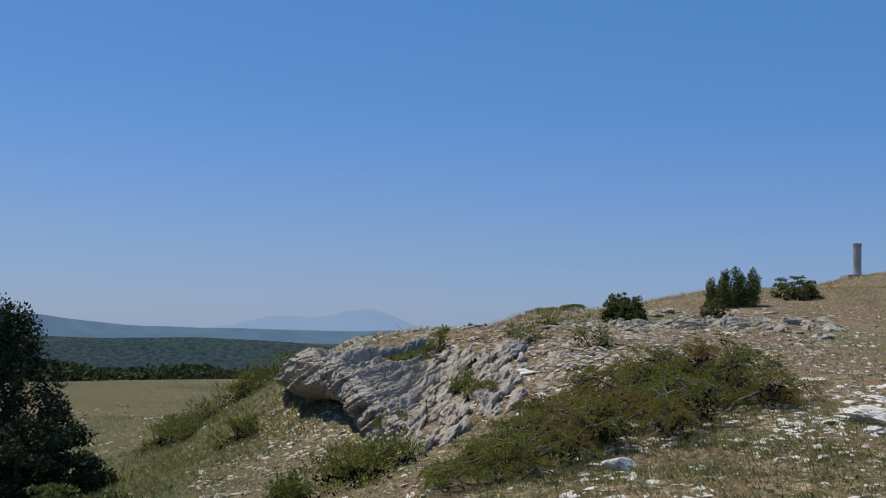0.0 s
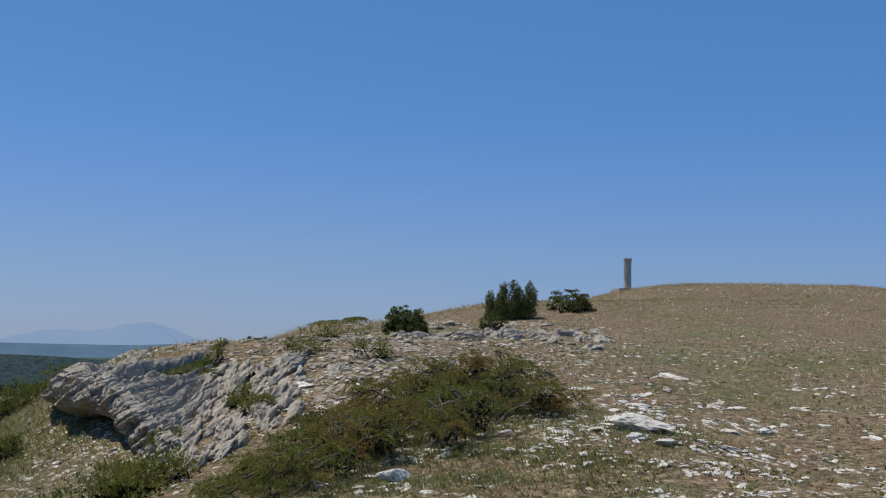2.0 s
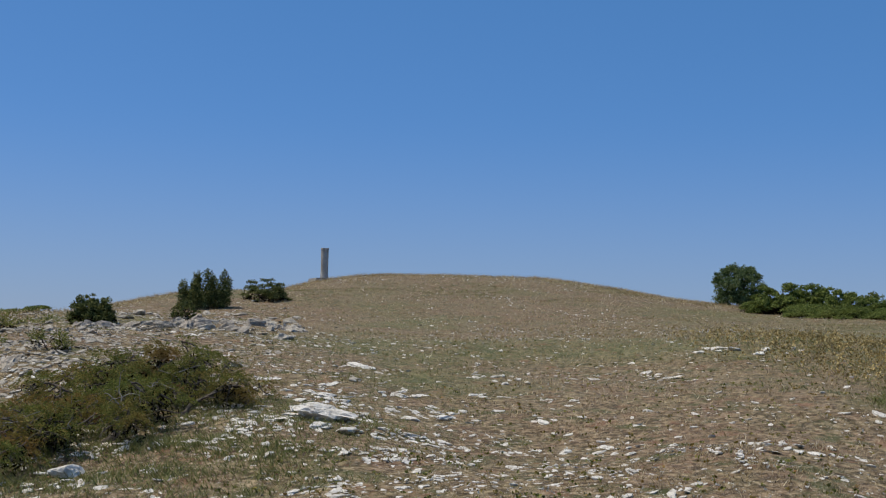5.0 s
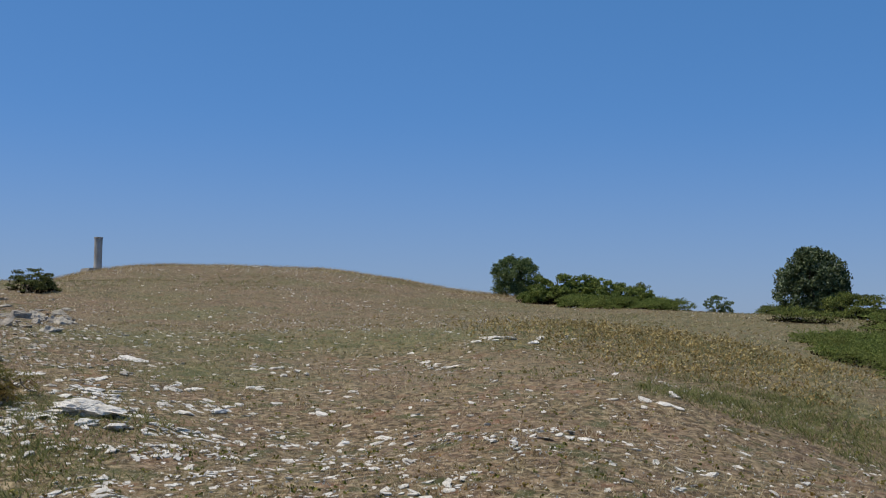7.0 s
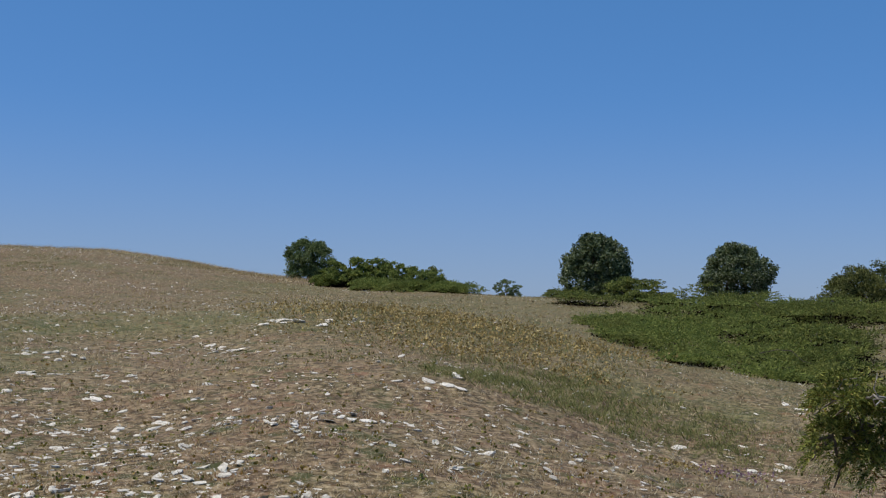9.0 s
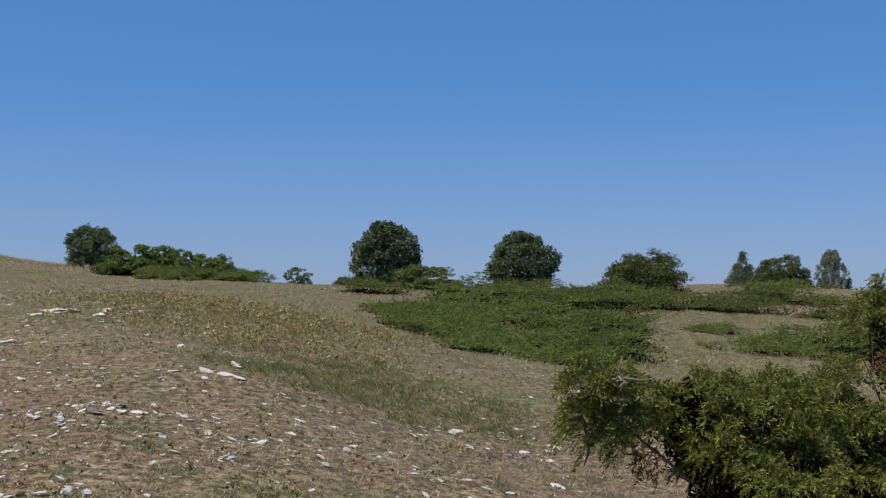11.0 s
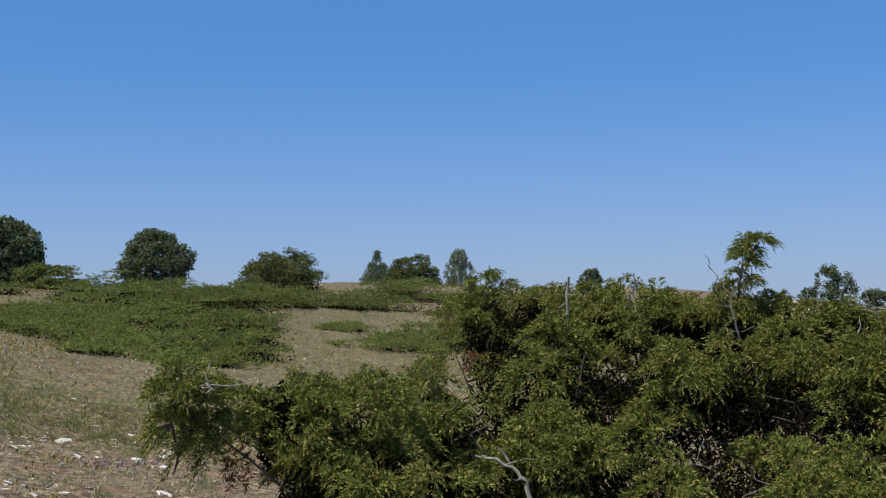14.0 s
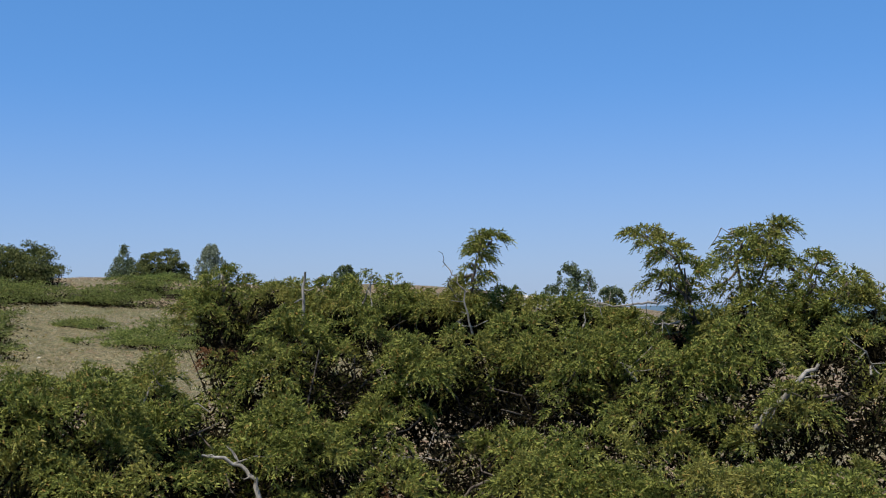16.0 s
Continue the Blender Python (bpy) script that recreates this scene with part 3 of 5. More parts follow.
# ---- rocks ----
def rock_mesh(name, seed, subdiv=2, flat=1.0, jag=0.28, layers=0, crown=0.0):
    """A rough, fractured stone about one across, cut by a few flat planes and stepped in layers."""
    r = np.random.default_rng(seed)
    bm = bmesh.new()
    bmesh.ops.create_icosphere(bm, subdivisions=subdiv, radius=0.5)
    v = np.array([q.co[:] for q in bm.verts])
    d = unit(v)
    rad = 0.5 * (1 + jag * fnoise(d[:, 0], d[:, 1], d[:, 2], 2.6, seed, 3))
    for k in range(9):
        nrm = unit(r.normal(size=3))
        lim = r.uniform(0.30, 0.42)
        dot = d @ nrm
        rad = np.where(dot > 0.05, np.minimum(rad, lim / np.maximum(dot, 0.05)), rad)
    p = d * rad[:, None]
    if layers:
        lay = (p[:, 2] + 0.5 + 0.04 * fnoise(p[:, 0], p[:, 1], 0, 5, seed)) * layers
        off = r.uniform(0.82, 1.12, 40)
        idx = np.clip(lay.astype(int), 0, 39)
        p[:, :2] *= off[idx][:, None] * (1 + 0.10 * fnoise(p[:, 0], p[:, 1], idx * 3.7, 9, seed, 3))[:, None]
        p[:, 2] += 0.5 * ((np.round(lay) / layers - 0.5) - p[:, 2])
    p = p * np.array([1, r.uniform(0.6, 0.9), flat])
    if crown:                                            # worn level along the top bed
        p[:, 2] = np.minimum(p[:, 2], crown + 0.055 * fnoise(p[:, 0], p[:, 1], 0, 8, seed + 7) + 0.05 * p[:, 0] * r.normal())
    p += (0.012 if subdiv > 2 else 0.02) * r.normal(size=p.shape) * np.array([1, 1, 0.6])
    for q, c in zip(bm.verts, p):
        q.co = c
    me = bpy.data.meshes.new(name)
    bm.to_mesh(me)
    bm.free()
    return me


STONES = [rock_mesh("stone", 40 + k, 3, 0.32 + 0.05 * (k % 4), 0.75, 4, 0.075) for k in range(8)]
GREAT = rock_mesh("slab", 70, 4, 0.30, 0.60, 4)
SLABS = [rock_mesh("slab", 70 + k, 3, 0.30 + 0.05 * (k % 3), 0.60, 4, 0.08) for k in range(6)]
for me in STONES + SLABS + [GREAT]:
    me.materials.append(M_ROCK)
STRATA = [rock_mesh("stratum", 90 + k, 3, 0.55, 0.7, 5) for k in range(8)]
for me in STRATA:
    me.materials.append(M_CLIFF)


def place_rock(name, me, x, y, size, turn, label, group, sink=0.3, tilt=(0, 0), stretch=1.0, rise=1.0):
    e = 0.25
    z = float(land(x, y))
    nx, ny = float(land(x - e, y) - land(x + e, y)) / (2 * e), float(land(x, y - e) - land(x, y + e)) / (2 * e)
    nx, ny = max(-0.4, min(0.4, nx)), max(-0.4, min(0.4, ny))
    up = Vector((nx, ny, 1)).normalized()
    ob = new(name, me)
    lean = Vector((0, 0, 1)).rotation_difference(up).to_matrix().to_4x4()
    ob.matrix_world = Matrix.Translation((x, y, z + size * rise * (0.12 - sink * 0.4))) @ lean @ pose(0, 0, 0, tilt[0], tilt[1], turn) @ Matrix.Diagonal((size * stretch, size, size * rise, 1))
    return tagged(ob, label, "rock", group)


WHITE = rock_mesh("boulder", 97, 3, 0.62, 0.35)
WHITE.materials.append(M_ROCK)


# the larger stones one can pick out, as (bearing, metres off, size)
BIG = [(20.3, 8.9, 0.60), (8.7, 7.5, 0.22), (24.1, 9.6, 0.34), (30.9, 9.8, 0.22), (33.2, 8.4, 0.30), (33.0, 13.4, 0.27),
       (22.0, 12.7, 0.36), (19.1, 18.8, 0.42), (40.4, 15.0, 0.38), (38.5, 15.2, 0.42), (39.4, 7.8, 0.18), (46.7, 10.3, 0.30),
       (59.3, 10.1, 0.36), (61.1, 10.6, 0.34), (52.6, 26.5, 0.45), (19.0, 9.9, 0.40), (18.3, 9.2, 0.34), (21.6, 10.3, 0.42),
       (17.0, 10.8, 0.36), (14.9, 8.4, 0.34), (15.6, 7.8, 0.30), (19.6, 7.9, 0.30), (16.4, 9.0, 0.36), (17.6, 8.4, 0.32), (24.6, 10.9, 0.34), (26.0, 9.9, 0.34), (25.5, 8.7, 0.30),
       (57.4, 9.6, 0.20), (63.8, 13.0, 0.30), (29.0, 12.2, 0.28), (27.3, 12.6, 0.30)]
for k, (az, d, s) in enumerate(BIG):
    x, y = polar(az, d)
    if k == 0:
        place_rock("rock", GREAT, x, y, s, 160, "large grey-white limestone slab with a dark undercut edge", "limestone rocks on the turf", 0.0, (5, -2), 0.95, 0.72)
    if k == 1:
        place_rock("boulder", WHITE, x, y, 0.21, 20, "small upright white limestone boulder beside the thicket", "limestone rocks on the turf", 0.0, (4, 8), 1.15, 1.0)
    turn = rng.uniform(0, 360)
    dense = 13.5 < az < 23 and d < 11.5 or k in (12, 13)   # the beds that break the surface
    for j in range(14 if dense else 6):                       # each a bed broken into several pieces
        c = max(0.05, s * (rng.uniform(0.10, 0.30) if dense else rng.uniform(0.20, 0.48)))
        ox, oy = rng.normal(0, s * (0.95 if dense else 0.6)), rng.normal(0, s * 0.65)
        place_rock("rock", SLABS[(k + j) % 6], x + ox, y + oy, c, turn + rng.normal(0, 22), "pale broken limestone block lying in dry turf", "limestone rocks on the turf",
                   0.2, (rng.normal(0, 7), rng.normal(0, 7)), rng.uniform(1.0, 1.6), rng.uniform(0.6, 1.3))


def stone_density(az, d):
    a = np.exp(-((az - 17.5) / 7.5) ** 2) * np.exp(-((d - 9) / 2.6) ** 2) * 2.4
    b = 0.36 * np.exp(-((az - 33) / 14) ** 2) * np.exp(-((d - 9) / 5) ** 2)
    c = 0.55 * smooth(26, 12, az) * smooth(30, 20, d)
    e = 0.04 + 0.03 * np.exp(-((az - 60) / 14) ** 2) * smooth(16, 9, d)
    return np.minimum(1, a + b + c + e)


# smaller stones, each by itself near the eye, lying in loose groups
made = 0
while made < 290:
    az, d = rng.uniform(-1, 66), 6.4 + 9 * rng.uniform() ** 1.2
    x, y = polar(az, d)
    if rng.uniform() > stone_density(az, d):
        continue
    for k in range(rng.integers(2, 8)):
        made += 1
        s = rng.lognormal(-2.6, 0.4)
        place_rock("stone", STONES[made % 8], x + rng.normal(0, 0.16), y + rng.normal(0, 0.13), s, rng.uniform(0, 360), "flat pale limestone stone lying in the turf",
                   "small stones on the turf", 0.35, (rng.normal(0, 7), rng.normal(0, 7)), rng.uniform(1, 1.9), rng.uniform(0.5, 1.0))


def scattered(name, label, place, count, meshes, mat, mean, spread, lift=-0.002):
    """Countless stones or chips joined into one."""
    x, y = place(count)
    vs, fs, k = [], [], 0
    data = [(np.array([t.co[:] for t in me.vertices]), np.array([t.vertices[:] for t in me.polygons])) for me in meshes]
    for part_no, (v, f) in enumerate(data):
        px, py = x[part_no::len(data)], y[part_no::len(data)]
        n = len(px)
        s = np.minimum(rng.lognormal(mean, spread, n), math.exp(mean + 1.1 * spread + 0.25))[:, None]
        a = rng.uniform(0, 6.28, n)[:, None]
        wx, wy, wz = v[:, 0] * s * rng.uniform(1, 1.5, (n, 1)), v[:, 1] * s, v[:, 2] * s * rng.uniform(0.6, 1.2, (n, 1))
        z = (land(px, py) + lift)[:, None]
        wz = wz + wx * rng.normal(0, 0.16, (n, 1)) + wy * rng.normal(0, 0.16, (n, 1))
        ox, oy = wx * np.cos(a) - wy * np.sin(a), wx * np.sin(a) + wy * np.cos(a)
        lean_x, lean_y = (land(px + 0.2, py) - land(px - 0.2, py)) / 0.4, (land(px, py + 0.2) - land(px, py - 0.2)) / 0.4
        lean_x, lean_y = np.clip(lean_x, -0.22, 0.22), np.clip(lean_y, -0.22, 0.22)
        wz = wz + ox * lean_x[:, None] + oy * lean_y[:, None]
        vs.append(np.stack([ox + px[:, None], oy + py[:, None], wz + z], -1).reshape(-1, 3))
        fs.append((f[None] + (np.arange(n) * len(v))[:, None, None] + k).reshape(-1, f.shape[1]))
        k += n * len(v)
    return tagged(mesh_object(name, np.concatenate(vs), np.concatenate(fs), mat), label, "stones", kind="stuff")


def turf_place(n):
    az, d = rng.uniform(-20, 96, n * 14), 6 + 44 * rng.uniform(size=n * 14) ** 1.7
    x, y = d * np.sin(np.radians(az)), d * np.cos(np.radians(az))
    k = rng.uniform(size=n * 14) < 1.8 * stone_density(az, d) * np.clip(0.30 + 1.1 * fnoise(x, y, 0, 0.9, 22) + 1.1 * fnoise(x, y, 0, 3.5, 23), 0.10, 1.0)
    return x[k][:n], y[k][:n]


SMALL = [rock_mesh("chip", 120 + k, 1, 0.42, 0.5, 0, 0.10) for k in range(6)]
scattered("loose_stones", "scattered pale limestone stones in dry turf", turf_place, 10000, SMALL, M_ROCK, -3.3, 0.55)


def slope_place(n):
    az, d = rng.uniform(6, 62, n * 12), 13 + 33 * rng.uniform(size=n * 12) ** 0.9
    x, y = d * np.sin(np.radians(az)), d * np.cos(np.radians(az))
    k = rng.uniform(size=n * 12) < smooth(66, 14, az) * np.clip(0.12 + 0.8 * fnoise(x, y, 0, 0.5, 24) + 0.7 * fnoise(x, y, 0, 2.0, 25), 0.03, 1)
    return x[k][:n], y[k][:n]


scattered("slope_stones", "pale flat stones showing through the turf of the slope", slope_place, 3600, SMALL, M_ROCK, -3.15, 0.45)


def region(a0, a1, d0, d1):
    def place(n):
        az, d = np.radians(rng.uniform(a0, a1, n)), rng.uniform(d0, d1, n)
        return d * np.sin(az), d * np.cos(az)
    return place


def slope_rubble(n):
    az, d = rng.normal(6.0, 6.0, n * 3), rng.uniform(10.5, 26, n * 3)
    x, y = d * np.sin(np.radians(az)), d * np.cos(np.radians(az))
    k = (az > -4.5) & (fnoise(x, y, 0, 0.9, 26) + 0.7 * fnoise(x, y, 0, 3.0, 27) > rng.uniform(-0.9, 0.5, len(x)))
    return x[k][:n], y[k][:n]


def patch_place(n):
    az, d = rng.normal(-16.8, 1.9, n * 3), rng.normal(43, 5, n * 3)
    x, y = d * np.sin(np.radians(az)), d * np.cos(np.radians(az))
    k = fnoise(x, y, 0, 0.7, 28) > rng.uniform(-0.5, 0.6, len(x))
    return x[k][:n], y[k][:n]


scattered("scree", "pale limestone rubble under the outcrop", region(-12, -4.5, 9.2, 14.5), 1500, SMALL, M_SCREE, -3.1, 0.55)
scattered("rubble", "flat grey limestone rubble over the slope", slope_rubble, 9000, SMALL, M_SCREE, -2.8, 0.5)
scattered("stony_patch", "grey stony patch in the meadow", patch_place, 2600, SMALL, M_SCREE, -1.95, 0.4, 0.02)


# ---- the outcrop: a layered limestone nose with a hollow below its lip ----
def build_outcrop():
    root = empty("rock_outcrop", spot(-5, 13))
    # edge of the nose in plan, its brow, its lip and the foot: bearing, metres off, brow, lip
    edge = [(-4.0, 19.0, 1.06, 0.4), (-6.4, 16.2, 1.20, 0.66), (-7.7, 13.7, 1.27, 0.84), (-7.25, 12.5, 1.31, 0.88), (-6.3, 11.7, 1.30, 0.93), (-5.3, 11.1, 1.23, 0.93), (-4.5, 10.75, 1.10, 0.74), (-3.6, 10.3, 0.98, 0.45), (-2.0, 9.7, 0.80, 0.45)]
    m = 380
    t = np.linspace(0, len(edge) - 1, m)
    az, d, brow, lip = (np.interp(t, range(len(edge)), col) for col in np.array(edge).T)
    for _ in range(6):
        az[1:-1], d[1:-1] = (az[:-2] + 2 * az[1:-1] + az[2:]) / 4, (d[:-2] + 2 * d[1:-1] + d[2:]) / 4
    px, py = d * np.sin(np.radians(az)), d * np.cos(np.radians(az))
    ix, iy = 1.1 - px, 14.8 - py
    ln = np.hypot(ix, iy)
    ix, iy = ix / ln, iy / ln
    floor = land(px, py)
    deep = 0.15 + 1.6 * np.exp(-((t - 4.3) / 1.2) ** 2)
    rows = []
    for inset, z in ((deep, floor - 0.15), (deep, floor + 0.10), (deep * 0.75, floor + (lip - floor) * 0.75), (0.12 + 0 * t, lip), (0.0 * t, lip + 0.06),
                     (-0.03 + 0 * t, lip + (brow - lip) * 0.35), (0.02 + 0 * t, lip + (brow - lip) * 0.6), (0.10 + 0 * t, lip + (brow - lip) * 0.85), (0.28 + 0 * t, brow)):
        rows.append(np.stack([px + ix * inset, py + iy * inset, z], -1))
    for k in range(1, 22):
        q = 0.28 + 0.17 * k
        x, y = px + ix * np.minimum(q, ln), py + iy * np.minimum(q, ln)
        keep = math.exp(-(0.17 * k / 2.2) ** 2)
        z = land(x, y) + 0.02 - 0.45 * smooth(0.45, 0.9, q / ln)
        rows.append(np.stack([x, y, z + np.maximum(0, brow + 0.02 * k - z) * keep - 0.10 * smooth(14, 21, k)], -1))
    fine = []
    for a, b in zip(rows[:-1], rows[1:]):
        fine += [a + (b - a) * s for s in (0, 0.2, 0.4, 0.6, 0.8)]
    v = np.stack(fine + [rows[-1]])
    p = v.reshape(-1, 3)
    r = np.random.default_rng(3)
    turn = np.array([[math.cos(radians(15)), -math.sin(radians(15)), 0], [math.sin(radians(15)) * 0.07, math.cos(radians(15)) * 0.07, 0], [0, 0, 1.5]])
    local = p @ turn.T
    seeds = local[r.integers(0, len(p), 640)]
    lift = r.uniform(-1, 1, 640)
    scaled = local + 0.04 * np.stack([fnoise(p[:, 0], p[:, 1], p[:, 2], 7, 35 + k) for k in range(3)], -1)
    block, crack = np.empty(len(p)), np.empty(len(p))
    for k in range(0, len(p), 4000):                     # broken blocks with open joints between
        dd = np.linalg.norm(scaled[k:k + 4000, None] - seeds[None], axis=-1)
        near = np.argpartition(dd, 1, axis=1)[:, :2]
        two = np.take_along_axis(dd, near, 1)
        block[k:k + 4000] = lift[near[np.arange(len(near)), two.argmin(1)]]
        crack[k:k + 4000] = np.abs(two[:, 0] - two[:, 1])
    strike = 0.97 * p[:, 0] - 0.24 * p[:, 1] - 1.35 * p[:, 2]
    along = 0.24 * p[:, 0] + 0.97 * p[:, 1] + 0.7 * p[:, 2]
    bed = strike * 2.6 + 0.8 * fnoise(strike, along * 0.5, 0, 1.3, 31) + 0.34 * fnoise(p[:, 0], p[:, 1], p[:, 2], 4, 36)
    thin = strike * 9 + 0.8 * fnoise(strike, along * 0.35, 0, 2.0, 37) + 0.4 * fnoise(p[:, 0], p[:, 1], p[:, 2], 5, 38)
    f = bed % 1.0
    ledge = f ** 0.45 * (1 - f ** 9) * (0.60 + 0.40 * np.sin(np.floor(bed) * 2.4)) * (0.75 + 0.6 * fnoise(along, np.floor(bed) * 5.3, 0, 1.5, 41))
    g = thin % 1.0
    lam = g ** 0.5 * (1 - g ** 7) * (0.5 + 0.5 * np.sin(np.floor(thin) * 2.1))
    cross = along * 1.9 + 0.37 * np.floor(bed) + 0.6 * fnoise(p[:, 0], p[:, 1], p[:, 2], 3, 39)
    gap = np.exp(-(((cross % 1.0) - 0.5) / 0.05) ** 2)
    amp = (0.27 * ledge * (0.8 + 0.5 * fnoise(strike, along, 0, 1.2, 40)) + 0.075 * lam - 0.045 * gap + 0.016 * block - 0.03 * np.exp(-(crack / 0.012) ** 2)
           + 0.022 * fnoise(p[:, 0], p[:, 1], p[:, 2], 7.0, 32, 4) + 0.014 * fnoise(p[:, 0], p[:, 1], p[:, 2], 20, 33, 3) + 0.004 * r.normal(size=len(p)) - 0.08)
    gx, gy = np.repeat(ix[None], v.shape[0], 0).ravel(), np.repeat(iy[None], v.shape[0], 0).ravel()
    wall = np.repeat((np.arange(v.shape[0]) < 40)[:, None], m, 1).ravel()
    p = p + np.where(wall, amp - 0.06, 0)[:, None] * np.stack([-gx, -gy, 0 * gx], -1)
    p[:, 2] += np.where(wall, 0.25, 0.75) * (amp - 0.05)
    grid = (p - np.array(root.location)).reshape(v.shape)
    for name, rows, label in (("undercut", slice(0, 17), "shaded back wall of the hollow"), ("face", slice(16, 46), "grey layered face that overhangs the hollow"),
                              ("cap", slice(45, None), "weathered beds on top of the outcrop")):
        g = grid[rows]
        i = np.arange(g.shape[0] * g.shape[1]).reshape(g.shape[:2])
        f = np.stack([i[:-1, :-1], i[1:, :-1], i[1:, 1:], i[:-1, 1:]], -1).reshape(-1, 4)
        mesh_object(name, g.reshape(-1, 3), f, M_CLIFF, root, label)
    floor_z = amp.reshape(v.shape[:2])                   # turf and herbs in the gullies between the beds
    row = np.arange(v.shape[0])[:, None]
    low = np.argwhere((floor_z < np.quantile(floor_z, 0.22)) & (row > 46) & (row < 110))
    at = grid[low[:, 0], low[:, 1]]
    at = at[fnoise(at[:, 0], at[:, 1], 0, 1.6, 47) > 0.05]
    at = np.repeat(at[r.integers(0, len(at), 5200)], 3, 0) + r.normal(0, 0.03, size=(15600, 3)) * np.array([1, 1, 0.3])
    bv, bf = leaves(at + np.array([0, 0, 0.02]), np.tile([0, 0, 1.0], (len(at), 1)), 0.06, r, 0.18, 0.6)
    tagged(mesh_object("ledge_grass", bv, bf, M_GREENGRASS, root, "short green grass in the gullies"), kind="stuff")
    return tagged(root, "grey weathered limestone outcrop with a hollow below", "rock outcrop")


build_outcrop()

# ribs of tilted strata that break out of the slope
made = 0
while made < 90:
    az, d = rng.uniform(-6.5, 9.5), rng.uniform(9.3, 20)
    if d < 9.0 + 0.28 * abs(az + 3) or (az < -3.0 and d < 14.5) or (az > 3 and d < 10.5 + 0.35 * (az - 3)):
        continue
    x, y = polar(az, d)
    if fnoise(x, y, 0, 0.9, 44) < -0.25:
        continue
    made += 1
    s = rng.uniform(0.08, 0.20)
    place_rock("rib", STRATA[made % 8], x, y, s, 76 + rng.normal(0, 6), "tilted rib of grey layered limestone in the slope", "ribs of the outcrop",
               0.4, (rng.normal(-18, 9), rng.normal(-1.5, 2)), rng.uniform(1.8, 3.2), rng.uniform(0.8, 1.5))
for made in range(150):                                  # close-set ribs between the outcrop and the thicket
    az = rng.uniform(-3.4, 4.2)
    d = rng.uniform(8.6 + 0.22 * (az + 3.4), 12.6 + 0.1 * az)
    x, y = polar(az, d)
    place_rock("rib", STRATA[made % 8], x, y, rng.uniform(0.10, 0.20), 76 + rng.normal(0, 5), "tilted rib of grey layered limestone in the slope", "ribs of the outcrop",
               0.2, (rng.normal(-22, 7), rng.normal(-1.5, 2)), rng.uniform(2.2, 3.8), rng.uniform(1.0, 1.6))
made = 0
while made < 80:
    az, d = rng.uniform(8, 18.5), rng.uniform(15.5, 23)
    x, y = polar(az, d)
    made += 1
    place_rock("rib", STRATA[made % 8], x, y, rng.uniform(0.10, 0.30), 30 + rng.normal(0, 30), "pale broken limestone rib on the slope", "ribs on the upper slope",
               0.3, (rng.normal(-12, 12), rng.normal(0, 12)), rng.uniform(1.0, 1.8), rng.uniform(0.9, 1.7))

scattered("brow_stones", "pale stones on the far brow", region(72, 81, 50, 60), 160, SMALL, M_ROCK, -1.9, 0.4, 0.05)
scattered("brow_stones", "bank of pale stones on the far brow", region(86.4, 92.0, 46, 62), 420, SMALL, M_ROCK, -1.45, 0.4, 0.05)
scattered("broken_ribs", "broken grey limestone blocks over the upper slope", region(8, 18.8, 15.0, 26), 150, STRATA, M_SCREE, -1.75, 0.4)
scattered("broken_ribs", "broken grey limestone blocks over the outcrop's slope", region(-5, 9.5, 12, 22), 300, STRATA, M_SCREE, -2.25, 0.3, -0.03)

# ---- shrubs on the rocky slope ----
SLOPE = "shrubs on the rocky slope"
shrub("juniper_bush", "dark upright juniper bush with several leaders", "shrub", 13.9, 27.5, 1.5, 1.02, M_OLIVE, 0.045, 14000, "column", 91, 1, group=SLOPE)
shrub("juniper_bush", "low dark juniper at the foot of the upright one", "shrub", 13.1, 24.6, 0.65, 0.40, M_OLIVE, 0.045, 1500, "mound", 10, 2, group=SLOPE)
shrub("juniper_bush", "small round dark green juniper bush on the slope", "shrub", 8.75, 23.5, 0.95, 0.60, M_OLIVE, 0.042, 9500, "mound", 110, 3, stems=2, group=SLOPE)
shrub("juniper_bush", "low dark green juniper below the summit", "shrub", 16.75, 29.5, 1.3, 0.58, M_OLIVE, 0.05, 4200, "mound", 26, 4, group=SLOPE)
shrub("juniper_mat", "flat green juniper mat on the skyline", "shrub", 5.4, 25.8, 1.7, 0.22, M_MAT, 0.045, 3500, "mat", 26, 5, group=SLOPE)
THICKET = [(1.0, 7.5, 0.6, 0.12), (2.2, 8.1, 0.7, 0.13), (2.6, 7.3, 0.7, 0.20), (4.2, 7.6, 0.8, 0.26), (4.0, 8.5, 0.8, 0.12), (5.8, 8.0, 0.9, 0.32), (5.8, 9.1, 1.0, 0.17), (7.4, 8.3, 0.9, 0.36), (7.3, 9.6, 1.0, 0.18), (8.6, 10.4, 0.8, 0.16),
           (9.2, 8.5, 0.9, 0.36), (9.2, 9.8, 1.1, 0.30), (11.0, 8.8, 0.9, 0.38), (11.0, 10.2, 1.1, 0.34), (12.8, 9.3, 0.9, 0.40), (12.9, 10.5, 1.0, 0.38), (14.6, 9.7, 0.8, 0.34), (15.4, 9.4, 0.5, 0.15)]
CREVICE = [(-0.3, 13.0, 0.35, 0.30), (5.0, 14.6, 0.8, 0.22), (3.9, 12.9, 0.6, 0.2), (1.0, 11.2, 0.3, 0.2), (-2.6, 10.4, 0.35, 0.25), (1.8, 10.8, 0.4, 0.15), (7.2, 12.5, 0.4, 0.3)]
